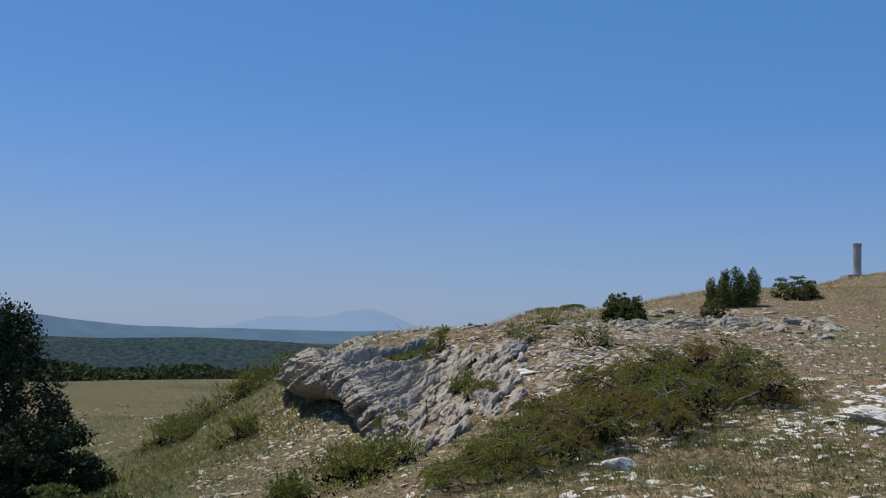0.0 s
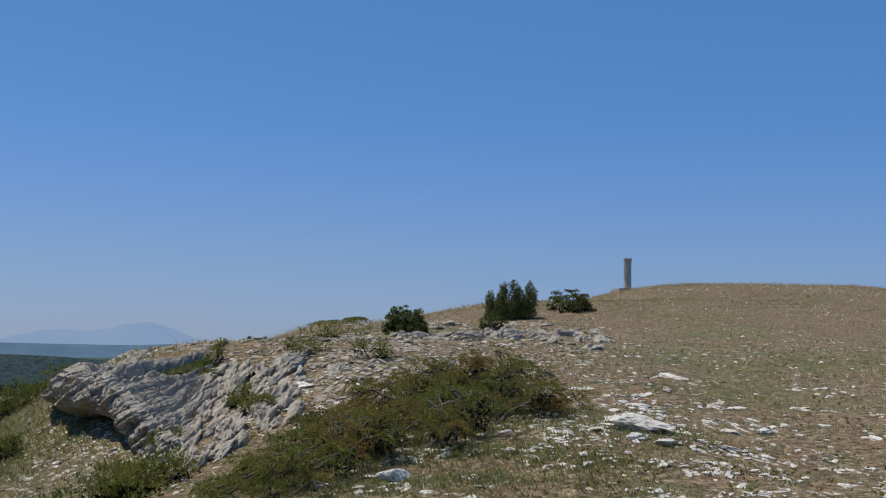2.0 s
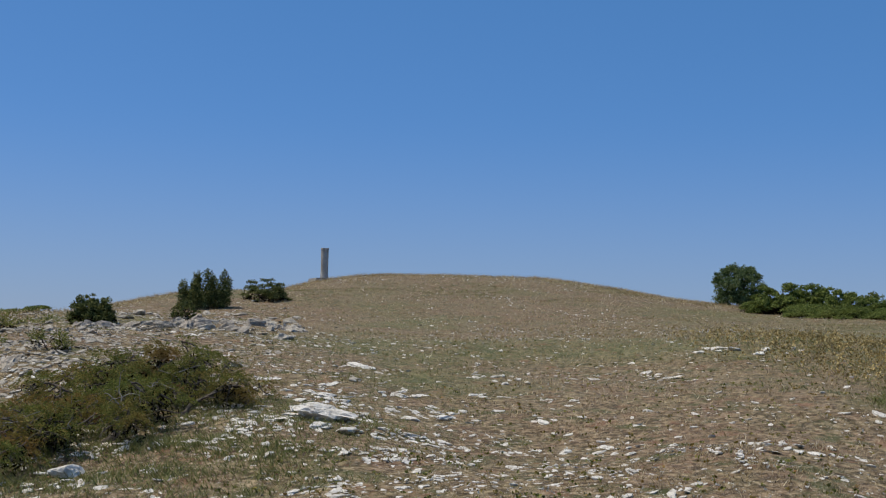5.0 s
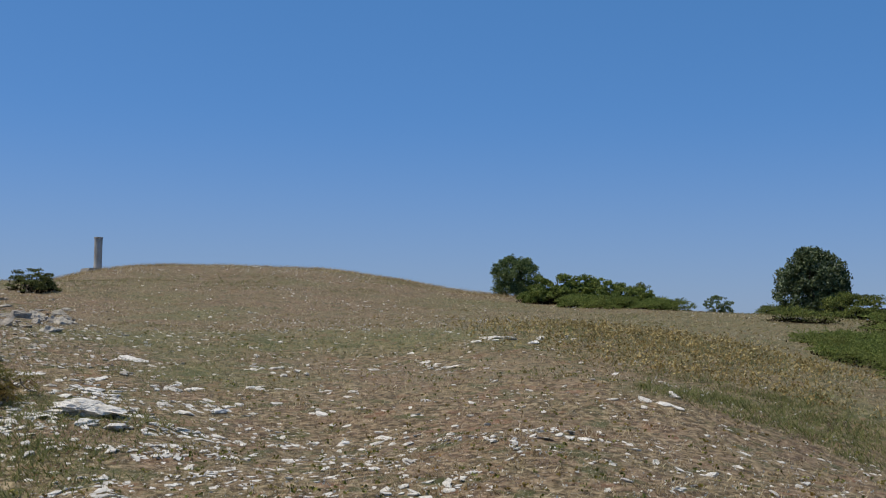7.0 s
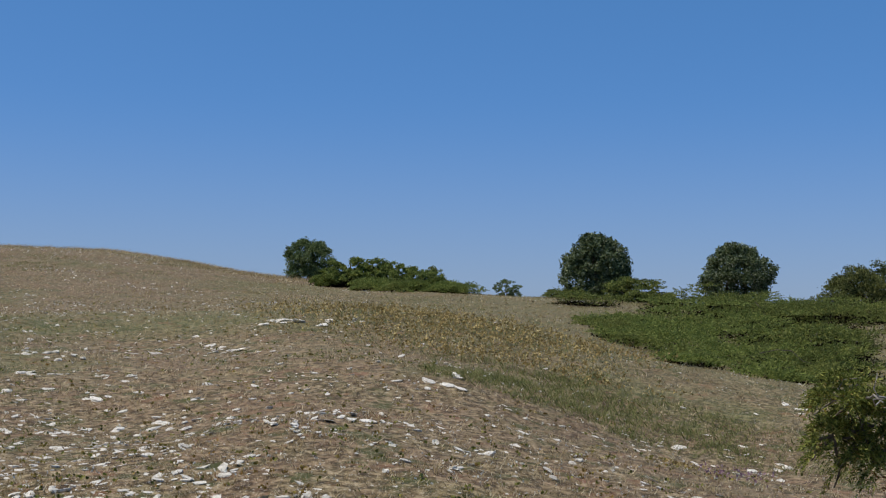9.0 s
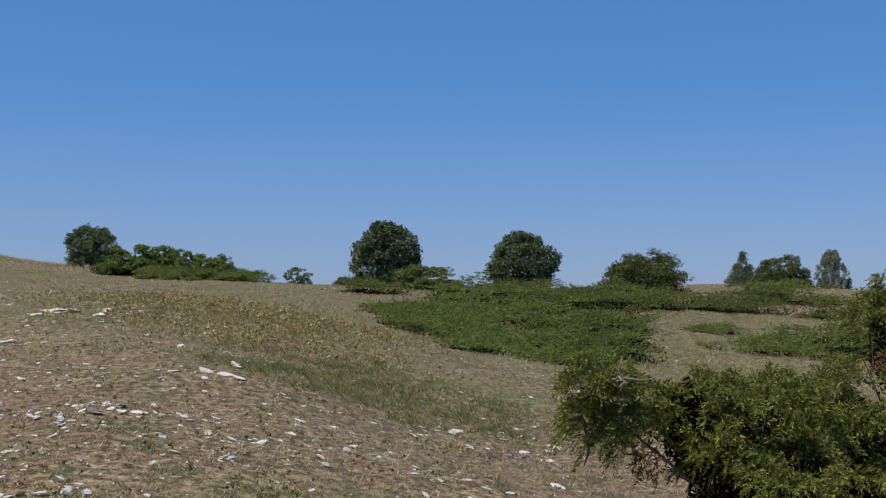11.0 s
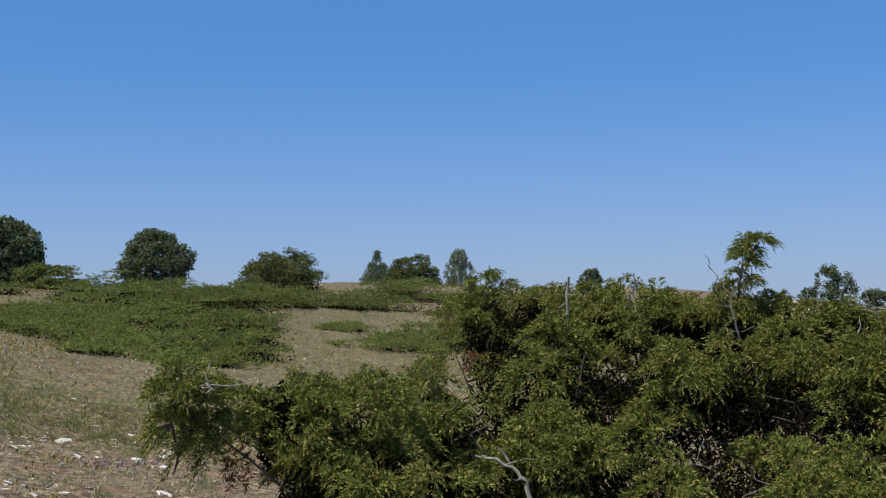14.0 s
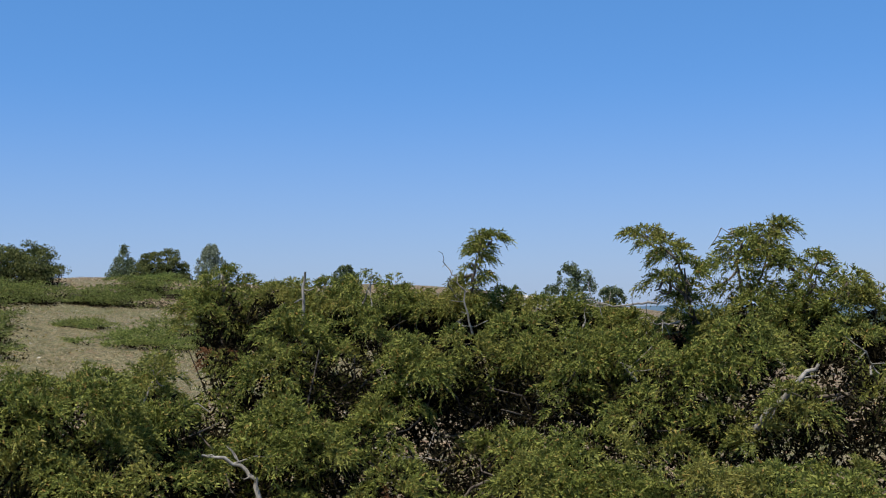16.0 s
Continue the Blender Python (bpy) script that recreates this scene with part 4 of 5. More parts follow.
for k, (az, d, w, h) in enumerate(CREVICE):
    shrub("small_shrub", "small green shrub growing between limestone ribs", "shrub", az, d, w, h, M_JUNI, 0.024, 1600, "mound", 12, 30 + k, 4, "shrubs between the ribs", needles=True)
FOOTHILL = [(-4.9, 8.7, 0.8, 0.24), (-3.6, 9.1, 0.7, 0.26), (-2.6, 9.0, 0.7, 0.24), (-7.4, 8.4, 0.25, 0.18), (-9.7, 12.6, 0.48, 0.26), (-8.2, 16.0, 0.9, 0.45), (-9.3, 16.0, 0.9, 0.38), (-10.7, 16.0, 0.9, 0.36), (-12.0, 15.5, 0.8, 0.34), (-13.0, 15.0, 0.7, 0.30)]
for k, (az, d, w, h) in enumerate(FOOTHILL):
    shrub("low_juniper", "low green juniper at the foot of the outcrop", "shrub", az, d, w, h, M_JUNI, 0.030, 2600, "mound", 20, 50 + k, 4, "junipers below the outcrop", needles=True)

# ---- the dark tree and bush at the start ----
shrub("leafy_tree", "dark leafy tree with bare lower stems", "tree", -20.8, 13.0, 1.6, 2.15, M_BACKLIT, 0.042, 32000, "round", 240, 60, 7, lift=0.25)
shrub("dark_bush", "dark dense bush below the leafy tree", "shrub", -19.0, 11.6, 1.45, 0.80, M_BACKLIT, 0.04, 15000, "mound", 80, 61, 6)
shrub("dark_bush", "low dark bush on the grass", "shrub", -17.6, 9.8, 1.3, 0.36, M_OLIVE, 0.04, 6000, "mound", 60, 62, 4)

# ---- trees and bushes along the far edge of the turf ----
EDGE = "trees along the far edge"
shrub("leafy_tree", "round green tree beyond the brow", "tree", 39.65, 36.0, 1.8, 1.35, M_PALE, 0.065, 15000, "round", 230, 70, 5, EDGE)
shrub("leafy_tree", "round dark green tree with a full crown", "tree", 53.55, 33.0, 2.15, 1.95, M_DARK, 0.085, 26000, "round", 330, 71, 2, EDGE)
shrub("leafy_tree", "round dark green tree with feathery sides", "tree", 60.1, 36.0, 2.25, 2.0, M_DARK, 0.085, 22000, "round", 270, 72, 5, EDGE)
shrub("low_juniper", "brownish green bush between two trees", "shrub", 55.7, 31.0, 2.2, 0.80, M_TIER, 0.055, 12000, "mound", 80, 73, 5, EDGE)
shrub("low_juniper", "wide dark green bush on the rise", "shrub", 65.9, 40.0, 3.1, 1.50, M_OLIVE, 0.065, 22000, "mound", 130, 74, 6, EDGE)
shrub("young_tree", "small dark conical tree on the rise", "tree", 70.4, 52.0, 1.7, 1.75, M_DARK, 0.07, 8500, "cone", 84, 75, 3, EDGE)
shrub("low_juniper", "conical olive green bush on the rise", "shrub", 72.2, 45.0, 2.2, 1.30, M_OLIVE, 0.065, 14000, "mound", 110, 76, 2, EDGE)
shrub("young_tree", "pale silvery young tree on the skyline", "tree", 74.4, 56.0, 1.5, 2.5, M_SILVER, 0.08, 13000, "round", 190, 77, 3, EDGE)
shrub("young_tree", "small round dark tree on the skyline", "tree", 80.7, 62.0, 1.5, 1.50, M_DARK, 0.08, 7000, "round", 120, 78, 3, EDGE)
shrub("leafy_tree", "dark many-stemmed tree behind the near juniper", "tree", 92.0, 34.0, 1.7, 1.8, M_DARK, 0.065, 7500, "round", 75, 79, 5, EDGE)
shrub("leafy_tree", "dark smaller tree behind the near juniper", "tree", 93.9, 34.5, 1.1, 1.2, M_DARK, 0.06, 8000, "round", 120, 80, 4, EDGE)
for k, (az, d, w, h) in enumerate([(45.6, 33.5, 0.9, 0.75), (49.2, 33.5, 1.0, 0.55), (51.6, 34.0, 0.8, 0.32)]):
    shrub("thin_bush", "thin open bush with bare twigs on the brow", "shrub", az, d, w, h, M_PALE if k else M_MAT, 0.045, 2600, "round", 60, 85 + k, 7, EDGE)
STRIP = [(40.9, 31.8, 1.3, 0.70), (41.9, 31.5, 1.5, 0.86), (43.0, 31.3, 1.6, 0.92), (44.1, 31.0, 1.5, 0.84), (45.1, 30.7, 1.3, 0.72), (46.0, 30.3, 1.2, 0.44), (47.0, 29.8, 1.4, 0.16), (45.8, 29.2, 1.6, 0.16), (44.2, 29.4, 1.8, 0.20), (42.6, 30.0, 1.5, 0.24)]
for k, (az, d, w, h) in enumerate(STRIP):
    shrub("juniper_mat", "dense green juniper along the brow of the slope", "shrub", az, d, w, h, M_MAT, 0.040 if k > 5 else 0.055, 9000, "mat" if k > 5 else "mound", 60, 90 + k, 3, "juniper mats on the brow", needles=k > 5)
MATS = [(57.2, 18.6, 2.6, 0.15), (60.0, 17.8, 3.4, 0.19), (58.0, 20.8, 3.4, 0.20), (62.5, 18.8, 2.6, 0.22), (72.0, 21.0, 2.2, 0.28), (69.5, 23.2, 1.0, 0.12),
        (54.8, 17.6, 1.1, 0.10), (58.4, 16.4, 1.4, 0.11), (61.8, 16.4, 1.2, 0.12), (64.2, 17.2, 1.0, 0.13), (56.0, 21.0, 2.0, 0.14), (55.2, 19.6, 1.8, 0.12), (54.3, 20.6, 1.2, 0.10)]
for k, (az, d, w, h) in enumerate(MATS):
    shrub("juniper_mat", "spreading bright green juniper mat in the hollow", "shrub", az, d, w, h, M_MAT, 0.040, int(2000 * w + 3200 * w * min(1, h / 0.2)), "mat", 150, 110 + k, 2, "juniper mats in the hollow", needles=True)
TIERS = [(61.2, 21.4, 3.0, 0.42), (63.8, 20.0, 2.2, 0.46), (64.6, 18.4, 1.3, 0.40), (64.3, 22.2, 2.0, 0.50), (58.8, 23.6, 3.0, 0.40), (61.6, 24.4, 3.2, 0.52), (64.0, 24.8, 2.4, 0.52), (59.6, 27.0, 3.2, 0.55), (62.6, 28.0, 3.2, 0.60),
         (65.6, 28.2, 2.6, 0.56), (67.8, 29.6, 2.8, 0.46), (70.2, 30.6, 2.6, 0.40), (72.8, 35.0, 3.4, 0.75), (70.8, 34.0, 2.4, 0.6), (74.6, 30.0, 2.6, 0.55), (74.4, 22.6, 2.4, 0.46), (76.2, 21.4, 1.8, 0.50), (53.2, 24.5, 1.0, 0.28), (52.2, 31.5, 1.6, 0.18)]
for k, (az, d, w, h) in enumerate(TIERS):
    shrub("layered_juniper", "low juniper of level green tiers over dark shade", "shrub", az, d, w, h, M_TIER if k % 4 else M_MAT, 0.044, int(5000 * w), "tier", 150, 140 + k, 2, "layered junipers in the hollow", needles=True)


# ---- the big near junipers ----
def near_juniper(name, label, az, d, clumps, seed, spray=0.076, dead=6, mat=M_JUNI, inner=2200, fronds=16, heads_each=7, group="near junipers"):
    """clumps: bearing, metres off, height of the middle, half width, half height."""
    r = np.random.default_rng(seed)
    root = empty(name, spot(az, d))
    o = np.array(root.location)
    cl = []
    for a, dist, z, w, h in clumps:
        x, y = polar(a, dist)
        cl.append((np.array([x, y, z]) - o, np.array([w, w, h])))
    big = cl
    cl = [c for c in big if c[1][0] <= 0.2]
    for pos, size in big:                                # every bough ends in a handful of separate heads
        if size[0] > 0.2:
            for e in shell(heads_each, r):
                e[2] = abs(e[2]) if e[2] < -0.3 else e[2]
                cl.append((pos + e * size * r.uniform(0.62, 1.08), size * r.uniform(0.26, 0.46) * np.array([1, 1, 1.1])))
    pts, dirs, scale, core = [], [], [], [np.zeros((0, 3))]
    # near-black core: the shade of the hollows is painted with its needles
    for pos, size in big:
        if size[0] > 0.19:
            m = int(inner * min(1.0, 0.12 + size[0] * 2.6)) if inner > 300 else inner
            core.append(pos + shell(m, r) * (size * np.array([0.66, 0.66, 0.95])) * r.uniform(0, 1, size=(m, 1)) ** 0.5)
    for pos, size in cl:
        n = int(10 + 280 * size[0] * (0.4 * size[0] + 0.6 * size[2]))   # drooping plumes with dark hollows between
        c = shell(n, r)
        c[:, 2] = np.abs(c[:, 2]) * 1.05 - 0.10
        reach = r.uniform(0.75, 1.25, size=(n, 1))
        root_at, tip = pos + c * size * 0.45, pos + c * size * reach + unit(c + np.array([0, 0, 0.5])) * spray * 0.7
        along = unit(tip - root_at)
        wide = unit(np.cross(along, np.array([0, 0, 1.0]) + 0.3 * r.normal(size=(n, 3))))
        over = np.cross(wide, along)
        sag = np.minimum(0.11, 0.34 * size[0]) * r.uniform(0.3, 1.5, size=(n, 1))
        thick = np.minimum(0.05, 0.012 + 0.13 * size[0]) * r.uniform(0.7, 1.3, size=(n, 1))
        for q in range(fronds):
            u = 0.22 + 0.78 * (q + 0.5) / fronds
            turn = r.uniform(0, 2 * np.pi, size=(n, 1))
            out = wide * np.cos(turn) * 1.3 + over * np.sin(turn) * 0.8
            p = root_at + (tip - root_at) * u + np.array([0, 0, 1.0]) * sag * (1.4 * u - 2.5 * u * u) + out * thick * (1.15 - u) * r.uniform(0.3, 1.0, size=(n, 1))
            pts.append(p)
            dirs.append(unit(along * 0.8 + out * (0.75 - 0.4 * u) + np.array([0, 0, -0.8]) * u * u + 0.15 * r.normal(size=(n, 3))))
            scale.append(np.full(n, min(1.0, 0.60 + 1.6 * size[0])) * (1.1 - 0.3 * u))
    pts, dirs, scale, core = np.concatenate(pts), np.concatenate(dirs), np.concatenate(scale)[:, None], np.concatenate(core)
    w = pts + o
    keep = w[:, 2] > land(w[:, 0], w[:, 1]) + 0.05
    pts, dirs, scale = pts[keep], dirs[keep], scale[keep]
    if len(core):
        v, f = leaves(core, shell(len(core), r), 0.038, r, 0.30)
        mesh_object("inner_foliage", v, f, M_INNER, root, "dead needles inside the bush, coloured near black as shade")
    worn = fnoise(pts[:, 0] + o[0], pts[:, 1] + o[1], pts[:, 2], 3.0, seed + 5)
    worn = np.where(w[keep][:, 2] > 1.45, -9.0, worn)
    brown = worn > np.quantile(worn, 0.99)
    v, f = sprays(pts[~brown], dirs[~brown], spray * scale[~brown], r, 9)
    mesh_object("foliage", v, f, mat, root)
    v, f = sprays(pts[brown], dirs[brown], spray * 0.9 * scale[brown], r, 9)
    mesh_object("dead_foliage", v, f, M_DRYLEAF, root, "patches of dead rust-brown foliage")
    side = []
    for pos, size in big:
        base = np.array([r.normal(0, 0.10), r.normal(0, 0.10), -0.05])
        if size[0] < 0.2:                                # a leader grows out of the wider clump below it
            below = [c for c, s in big if s[0] > size[0] and c[2] < pos[2]]
            if below:
                base = min(below, key=lambda c: np.linalg.norm(c - pos)) + r.normal(0, 0.02, 3)
        tp = limb_points(base, pos + np.array([0, 0, size[2] * 0.5]), r, 0.10 if size[0] > 0.2 else 0.04, 9)
        vv, ff = tube(tp, np.linspace(0.030 if size[0] > 0.2 else 0.009, 0.004, 9))
        mesh_object("limb", vv, ff, M_BARK, root, smooth=True)
        for k in range(7 if size[0] > 0.2 else 2):
            a = tp[r.integers(5, 9)]
            b = pos + shell(1, r)[0] * size * r.uniform(0.6, 1.0)
            side.append(tube(limb_points(a, b, r, 0.12, 5), np.linspace(0.009, 0.003, 5), 5))
    vv, ff = join(side)
    tagged(mesh_object("twig_tangle", vv, ff, M_BARK, root, smooth=True), kind="stuff")
    for k in range(dead):
        pos, size = big[r.integers(len(big))]
        if size[0] < 0.09:
            continue
        e = shell(1, r, True)[0]
        a = pos + e * size * 0.75
        b = a + unit(e + r.normal(size=3) * 0.8) * r.uniform(0.10, 0.24) * (1.0 if inner > 300 else 0.6)
        tp = limb_points(a, b, r, 0.10, 6)
        pieces = [tube(tp, np.linspace(0.006, 0.002, 6), 5)]
        for q in range(3):
            c = tp[r.integers(2, 6)]
            pieces.append(tube(limb_points(c, c + r.normal(size=3) * 0.08, r, 0.1, 4), np.linspace(0.004, 0.0015, 4), 4))
        vv, ff = join(pieces)
        mesh_object("dead_twig", vv, ff, M_DEAD, root, "bleached bare dead twig", smooth=True)
    return tagged(root, label, "shrub", group)


for k, (az, d, w, h) in enumerate(THICKET):
    r = np.random.default_rng(500 + k)
    x, y = polar(az, d)
    heap = []
    for j in range(9):
        ox, oy = r.uniform(-0.5, 0.5) * w, r.uniform(-0.5, 0.5) * w
        far = 1 - 0.5 * (2 * math.hypot(ox, oy) / w) ** 2
        heap.append((math.degrees(math.atan2(x + ox, y + oy)), math.hypot(x + ox, y + oy), float(land(x + ox, y + oy)) + h * max(0.25, r.uniform(0.35, 0.85) * far), w * r.uniform(0.14, 0.24), h * r.uniform(0.28, 0.42)))
    near_juniper("thicket_shrub", "low dense shrub in green and rust on stony turf", az, d, heap, 520 + k, 0.048, 4 if k in (5, 7, 10, 12, 14) else 0,
                 M_RUST if k % 3 else M_JUNI, 120, 11, 4, "thicket on the slope")


def el(a, d, e):
    """Height at a bearing's distance for a rise of e degrees from the eye."""
    return EYE + d * math.tan(radians(e))


near_juniper("juniper", "low straggling juniper with drooping green sprays and dead twigs", 72, 5.9, [
    (65.9, 5.0, 1.31, 0.09, 0.07), (65.8, 5.1, 1.14, 0.10, 0.11), (66.9, 5.1, 1.20, 0.14, 0.12), (67.7, 5.2, 1.06, 0.17, 0.15), (66.6, 5.0, 1.33, 0.11, 0.08), (67.4, 5.1, 1.28, 0.10, 0.08), (66.2, 5.2, 1.08, 0.11, 0.16), (70.6, 5.3, 1.12, 0.20, 0.20), (68.3, 5.25, 1.20, 0.14, 0.10), (70.8, 5.6, 1.08, 0.26, 0.26), (72.5, 5.4, 1.0, 0.34, 0.30),
    (75.2, 6.2, 1.12, 0.24, 0.18), (73.4, 6.1, 1.14, 0.18, 0.18), (72.2, 5.2, 0.80, 0.28, 0.26), (74.5, 5.3, 0.82, 0.36, 0.30), (77.0, 5.8, 0.95, 0.32, 0.30), (74.8, 5.0, 0.62, 0.32, 0.24)], 5, dead=5)
near_juniper("juniper", "tall bushy juniper with dense green foliage and bare dead stems", 83, 7.4, [
    (78.6, 7.3, 1.72, 0.10, 0.12), (79.6, 7.3, 1.68, 0.10, 0.10), (78.8, 7.2, 1.42, 0.26, 0.28), (80.9, 7.1, 1.52, 0.22, 0.20), (82.7, 7.1, 1.50, 0.24, 0.20), (84.5, 7.1, 1.50, 0.24, 0.20), (86.5, 7.1, 1.48, 0.24, 0.20), (88.0, 7.1, 1.47, 0.22, 0.18),
    (80.0, 6.6, 1.10, 0.38, 0.38), (83.0, 6.5, 1.10, 0.40, 0.38), (86.0, 6.5, 1.10, 0.40, 0.38), (88.5, 6.5, 1.12, 0.36, 0.36), (79.0, 6.2, 0.72, 0.38, 0.36), (82.0, 6.0, 0.72, 0.42, 0.36), (85.5, 5.9, 0.70, 0.44, 0.36), (77.5, 6.6, 0.75, 0.30, 0.32)], 6, dead=13)
near_juniper("juniper", "dense green juniper with a crooked leader above it", 93, 7.2, [
    (91.0, 6.95, 1.95, 0.05, 0.03), (90.5, 6.95, 1.92, 0.05, 0.06), (90.3, 6.95, 1.84, 0.06, 0.07), (90.1, 6.95, 1.74, 0.08, 0.08), (90.0, 7.0, 1.66, 0.11, 0.08), (89.9, 7.0, 1.57, 0.15, 0.10), (89.6, 7.1, 1.48, 0.22, 0.20), (91.6, 7.1, 1.44, 0.22, 0.20), (93.1, 7.1, 1.40, 0.24, 0.20), (94.9, 7.1, 1.36, 0.24, 0.20), (96.6, 7.1, 1.32, 0.26, 0.20),
    (91.0, 6.5, 1.08, 0.38, 0.36), (94.0, 6.4, 1.05, 0.40, 0.36), (97.0, 6.4, 1.05, 0.40, 0.36), (89.5, 5.9, 0.70, 0.40, 0.34), (92.7, 5.8, 0.68, 0.42, 0.34), (96.2, 5.7, 0.66, 0.45, 0.34)], 7, dead=13)
near_juniper("juniper", "tall juniper with ragged drooping tops against the sky", 102, 6.9, [
    (97.8, 6.7, 1.95, 0.06, 0.03), (98.5, 6.7, 1.90, 0.08, 0.05), (99.2, 6.7, 1.84, 0.09, 0.07), (99.6, 6.7, 1.74, 0.09, 0.10), (98.7, 6.7, 1.70, 0.08, 0.07), (99.7, 6.75, 1.63, 0.10, 0.10), (99.9, 6.8, 1.52, 0.16, 0.12),
    (103.4, 6.9, 1.98, 0.07, 0.04), (102.7, 6.9, 1.93, 0.10, 0.05), (102.0, 6.9, 1.88, 0.12, 0.07), (101.7, 6.9, 1.78, 0.14, 0.10), (103.0, 6.9, 1.80, 0.14, 0.09), (102.2, 6.9, 1.64, 0.18, 0.14), (103.8, 6.9, 1.78, 0.06, 0.06),
    (105.1, 6.85, 1.78, 0.05, 0.06), (104.8, 6.85, 1.68, 0.07, 0.08), (104.7, 6.85, 1.58, 0.11, 0.09), (106.3, 6.75, 1.60, 0.09, 0.09), (106.3, 6.75, 1.70, 0.07, 0.06), (107.5, 6.75, 1.60, 0.10, 0.08), (99.8, 7.0, 1.36, 0.26, 0.18), (102.4, 6.9, 1.42, 0.26, 0.22), (104.8, 6.9, 1.40, 0.26, 0.20), (107.2, 6.8, 1.36, 0.28, 0.22),
    (99.5, 6.2, 1.02, 0.40, 0.36), (103.0, 6.1, 1.02, 0.42, 0.38), (106.5, 6.1, 1.02, 0.42, 0.38), (99.0, 5.5, 0.62, 0.42, 0.33), (103, 5.4, 0.62, 0.44, 0.33), (107, 5.3, 0.62, 0.44, 0.33)], 8, dead=12)


def bare_branch(points, radius, parent, name, label):
    """A dead branch along given points in the world, with a few broken side twigs."""
    r = np.random.default_rng(len(points) * 7 + int(points[0][0] * 50))
    p = np.array(points, float) - np.array(parent.location)
    t = np.linspace(0, len(p) - 1, 14)
    way = np.stack([np.interp(t, range(len(p)), p[:, k]) for k in range(3)], -1) + r.normal(0, 0.006, size=(14, 3))
    pieces = [tube(way, np.linspace(radius, radius * 0.4, 14), 7)]
    for k in range(5):
        a = way[r.integers(3, 14)]
        pieces.append(tube(limb_points(a, a + r.normal(size=3) * 0.06, r, 0.1, 5), np.linspace(radius * 0.35, 0.0015, 5), 5))
    v, f = join(pieces)
    return mesh_object(name, v, f, M_DEAD, parent, label, smooth=True)


JUNIPERS = [o for o in scene.objects if o.name.split(".")[0] == "juniper"]
bare_branch([(5.50, 0.80, 0.60), (5.52, 0.84, 0.86), (5.50, 0.92, 0.95), (5.46, 1.06, 1.00)], 0.014, JUNIPERS[0], "dead_branch", "thick bleached dead branch")
bare_branch([(6.60, 0.83, 1.22), (6.61, 0.86, 1.50), (6.62, 0.855, 1.80)], 0.015, JUNIPERS[1], "dead_stem", "bare grey dead stem above the foliage")
bare_branch([(6.75, -0.02, 1.45), (6.7, 0.02, 1.70), (6.68, 0.12, 1.84)], 0.006, JUNIPERS[2], "dead_stem", "thin bare dead stem")
bare_branch([(5.80, -1.26, 1.00), (5.70, -1.37, 1.16), (5.66, -1.46, 1.27), (5.64, -1.56, 1.35)], 0.019, JUNIPERS[3], "dead_branch", "thick grey bare branch inside the bush")
bare_branch([(6.5, -0.95, 1.62), (6.48, -0.78, 1.60), (6.5, -0.62, 1.63)], 0.006, JUNIPERS[3], "dead_branch", "thin bare branch between the tops")


rust = np.random.default_rng(12)
spots = np.array([4.95, 1.95, 0.98]) - np.array(JUNIPERS[0].location) + rust.normal(0, 0.05, size=(60, 3))
v, f = sprays(spots, shell(60, rust), 0.06, rust, 9)
mesh_object("dead_foliage", v, f, M_DRYLEAF, JUNIPERS[0], "hanging tuft of dead rust-red foliage")


# ---- grass and flowers ----
def grass(name, label, count, place, mat, height, width, blades=5):
    x, y, scale = place(count)
    n = len(x)
    base = np.stack([x, y, land(x, y) - 0.01], -1)
    b = np.repeat(base, blades, 0)
    sc = np.repeat(scale, blades)[:, None]
    m = len(b)
    b[:, :2] += rng.normal(0, 0.035, size=(m, 2)) * sc
    a = rng.uniform(0, 2 * np.pi, m)
    h = height * rng.uniform(0.5, 1.5, size=(m, 1)) * sc
    lean = np.stack([np.cos(a), np.sin(a), 0 * a], -1) * h * rng.uniform(0.3, 1.7, size=(m, 1))
    sd = np.stack([-np.sin(a + 0.6), np.cos(a + 0.6), 0 * a], -1) * width * sc * rng.uniform(0.6, 1.4, size=(m, 1))
    up = np.array([0, 0, 1.0]) * h
    v = np.stack([b - sd, b + sd, b + lean + up], 1).reshape(-1, 3)
    return tagged(mesh_object(name, v, np.arange(3 * m).reshape(m, 3), mat), label, "grass", kind="stuff")


def fan(n, a0, a1, d0, d1, power=1.0):
    az = np.radians(rng.uniform(a0, a1, n))
    d = d0 + (d1 - d0) * rng.uniform(size=n) ** power
    return d * np.sin(az), d * np.cos(az), d


def open_turf(n):
    x, y, d = fan(n, -22, 84, 5.4, 46, 1.45)
    return x, y, 0.75 + d / 40


def green_turf(n):
    x, y, d = fan(n * 2, -24, 100, 5.5, 40, 1.1)
    k = fnoise(x, y, 0, 0.55, 77) + 0.6 * fnoise(x, y, 0, 2.3, 78) > 0.15
    return x[k], y[k], 0.8 + d[k] / 45


grass("dry_grass", "short dry brown grass over the hill", 105000, open_turf, M_GRASS, 0.028, 0.0034, 3)
grass("green_grass", "patches of short green grass", 32000, green_turf, M_GREENGRASS, 0.030, 0.0036, 4)


def crest_turf(n):
    az = rng.uniform(-2, 40, n)
    d = np.interp(az, [a for a, _, _ in CREST[3:13]], [q for _, q, _ in CREST[3:13]]) + rng.normal(0, 1.6, n)
    return d * np.sin(np.radians(az)), d * np.cos(np.radians(az)), np.full(n, 1.5)


grass("tall_dry_grass", "taller dry grass along the skyline of the hill", 13000, crest_turf, M_GRASS, 0.065, 0.003)


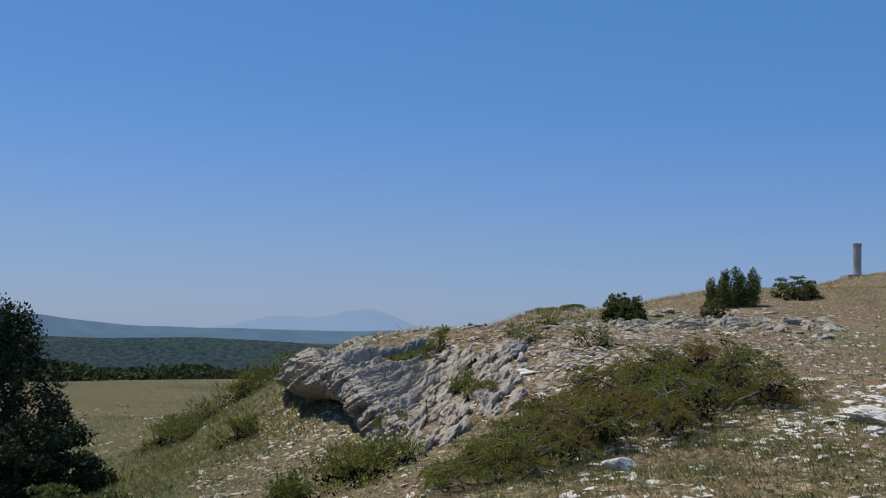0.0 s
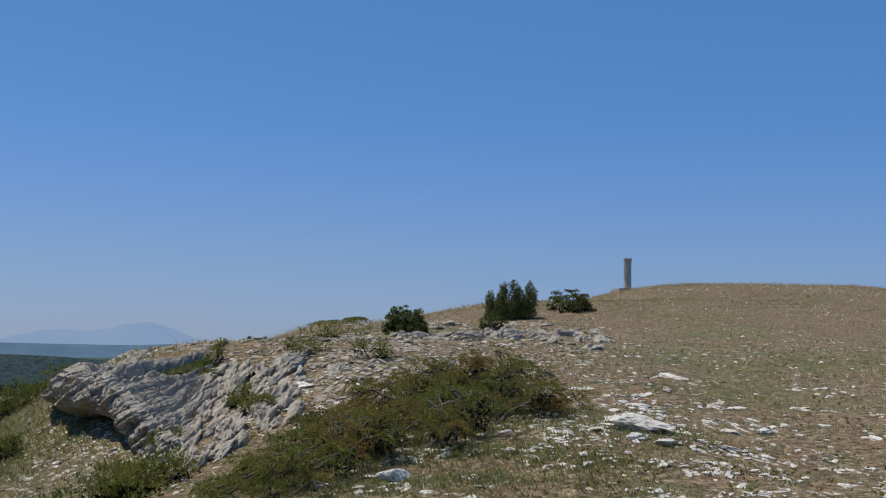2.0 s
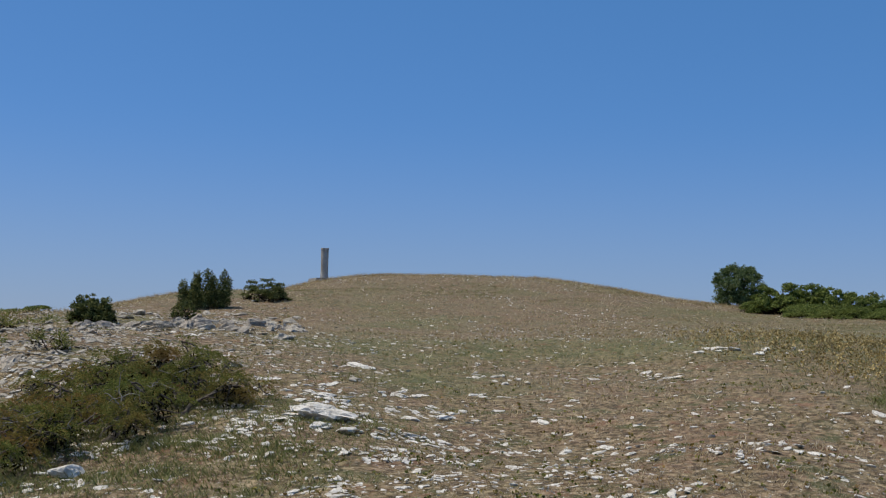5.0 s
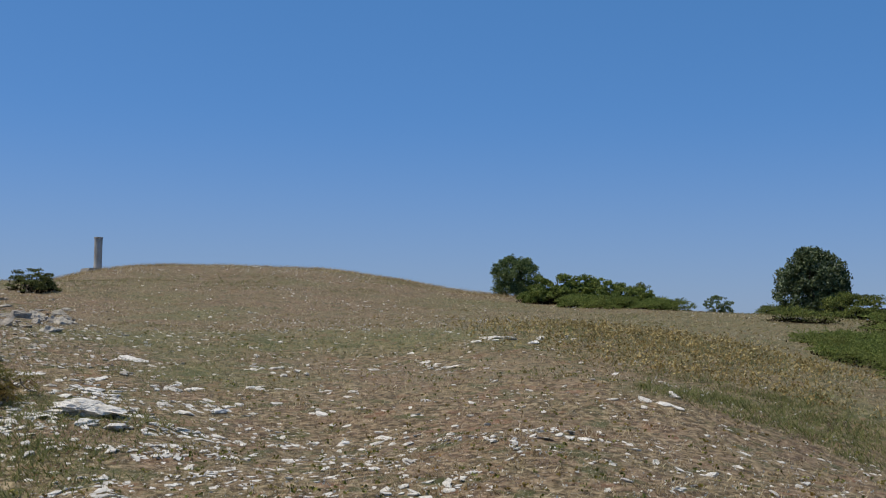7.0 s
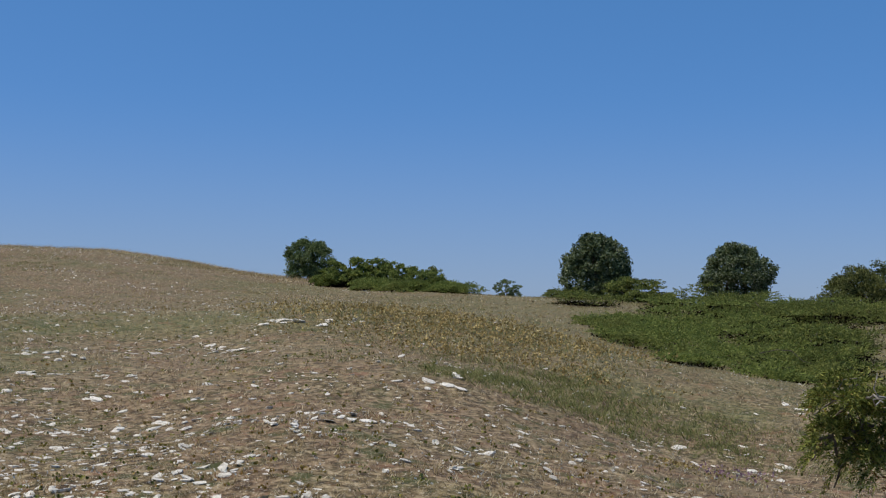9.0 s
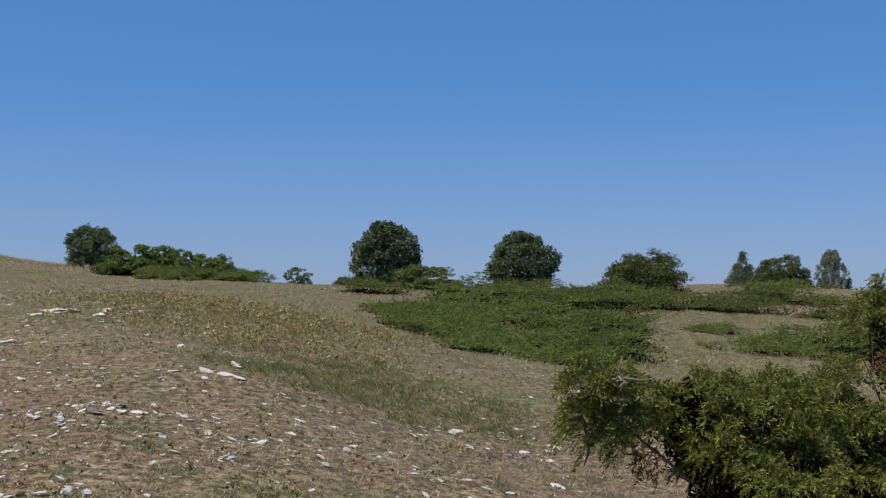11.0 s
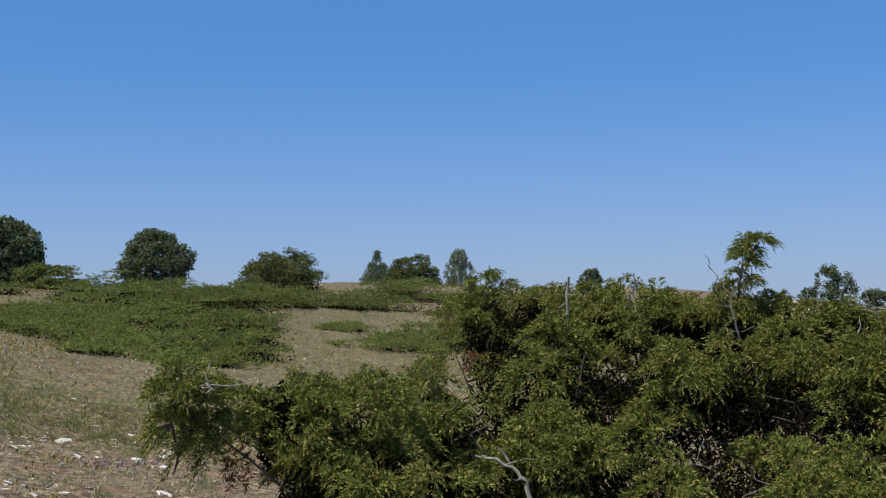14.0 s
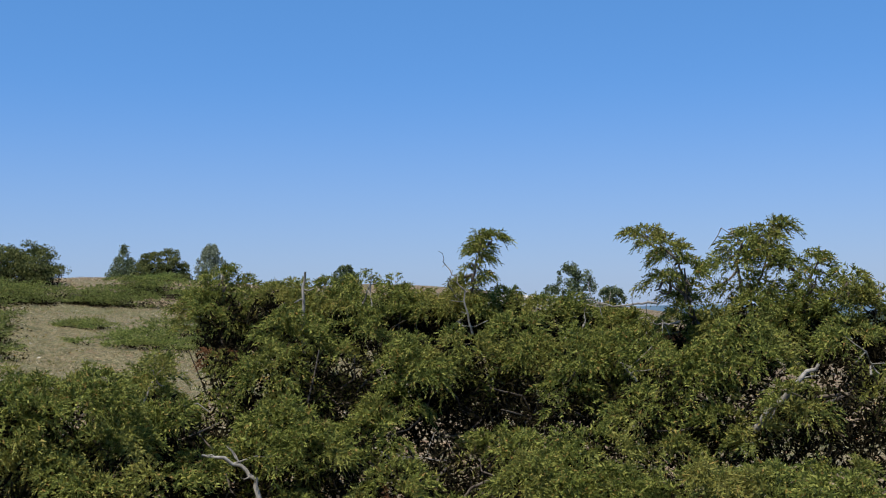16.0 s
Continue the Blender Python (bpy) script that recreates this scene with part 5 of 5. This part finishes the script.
def heads(name, label, n, place, mat, tall, size, per=4):
    x, y, sc = place(n)
    z = land(x, y)
    p = np.repeat(np.stack([x, y, z], -1), per, 0)
    m = len(p)
    hgt = np.repeat(tall * rng.uniform(0.55, 1.2, len(x)), per)
    p[:, 2] += hgt * rng.uniform(0.55, 1.0, m)
    p[:, :2] += rng.normal(0, size * 0.6, size=(m, 2))
    v, f = leaves(p, np.tile([0, 0, 1.0], (m, 1)), size, rng, 0.8, 0.8)
    return tagged(mesh_object(name, v, f, mat), label, "flowers", kind="stuff")


def yellow_place(n):
    x, y, d = fan(n * 4, 36, 59, 11.5, 18)
    az = np.degrees(np.arctan2(x, y))
    c = 16.0 - 0.16 * (az - 40)
    k = (np.abs(d - c) < 2.2 + 0.8 * fnoise(x, y, 0, 1.3, 81)) & (rng.uniform(size=len(x)) < (0.35 + 0.4 * fnoise(x, y, 0, 2.0, 82)) * smooth(36, 43, az) * smooth(59, 54, az))
    return x[k], y[k], np.ones(k.sum())


heads("yellow_flowers", "yellow flower heads on dry stalks", 3200, yellow_place, M_YELLOW, 0.15, 0.028)
grass("flower_stalks", "thin green stalks among the yellow flowers", 2200, yellow_place, M_GREENGRASS, 0.09, 0.003, 3)


def white_place(n):
    x, y, d = fan(n, 8, 66, 6.3, 22, 1.2)
    k = fnoise(x, y, 0, 1.5, 83) > 0.15
    return x[k], y[k], np.ones(k.sum())


heads("white_flowers", "tiny white flowers in the turf", 2600, white_place, M_WHITEFL, 0.05, 0.014, 2)


def purple_place(n):
    x0, y0 = polar(60.6, 9.3)
    return x0 + rng.normal(0, 0.22, n), y0 + rng.normal(0, 0.15, n), np.ones(n)


heads("purple_flowers", "small patch of purple thyme flowers", 60, purple_place, M_PURPLE, 0.05, 0.02, 2)


def herb_place(n):
    x, y, d = fan(n * 2, -20, 72, 6.0, 30, 1.3)
    k = fnoise(x, y, 0, 0.8, 85) > -0.1
    return x[k], y[k], np.ones(k.sum())


heads("low_herbs", "low dark green herbs in the dry turf", 2600, herb_place, M_RUST, 0.03, 0.018, 5)


def band(a0, a1, d0, d1):
    def place(n):
        x, y, d = fan(n, a0, a1, d0, d1)
        s = np.sin(np.pi * (d - d0) / (d1 - d0)) * np.sin(np.pi * np.clip((np.degrees(np.arctan2(x, y)) - a0) / (a1 - a0), 0, 1))
        k = fnoise(x, y, 0, 1.1, 87) + 0.5 * fnoise(x, y, 0, 4, 88) + 1.3 * s > rng.uniform(0.3, 1.5, len(x))
        return x[k], y[k], np.ones(k.sum())
    return place


grass("lush_grass", "band of longer green grass beside the juniper", 8000, band(46, 67, 9.9, 12.6), M_GREENGRASS, 0.045, 0.004)
grass("lush_grass", "green grass between the pale rocks", 12000, band(-1, 30, 6.0, 10.6), M_GREENGRASS, 0.042, 0.0045)
grass("lush_grass", "green grass on the slope below the outcrop", 15000, band(-22, -3, 8.0, 22), M_GREENGRASS, 0.05, 0.007)
heads("yellow_flowers", "small patch of low yellow flowers", 90, band(57.2, 59.4, 9.1, 9.5), M_YELLOW, 0.03, 0.02, 3)


# ---- the wood at the end of the meadow ----
def wood_edge():
    n = 1000
    az, d = rng.uniform(-30, 0, n), 80 + 75 * rng.uniform(size=n) ** 1.3
    pts, outs = [], []
    for a, q in zip(az, d):
        x, y = polar(a, q)
        z = float(land(x, y))
        low = 2.05 + 0.25 * float(fnoise(a, 0.0, 0, 0.9, 61)) + rng.uniform(-0.14, 0.25)
        h = min(6.0, EYE - q * math.tan(radians(low)) - z)
        if h < 0.5:
            h = rng.uniform(0.4, 0.9)
        m = 52
        e = shell(m, rng)
        w = rng.uniform(0.9, 1.8)
        lump = 1 + 0.3 * fnoise(e[:, 0], e[:, 1], e[:, 2] + a, 3.0, 62, 2)[:, None]
        pts.append(np.array([x, y, z + h * 0.5]) + e * np.array([w, w, h * 0.52]) * lump * rng.uniform(0.7, 1.0, size=(m, 1)))
        outs.append(e)
    v, f = leaves(np.concatenate(pts), np.concatenate(outs), 0.38, rng, 0.7)
    return tagged(mesh_object("far_woods", v, f, M_WOODS), "dark green woods along the end of the meadow", "woods", kind="stuff")


wood_edge()
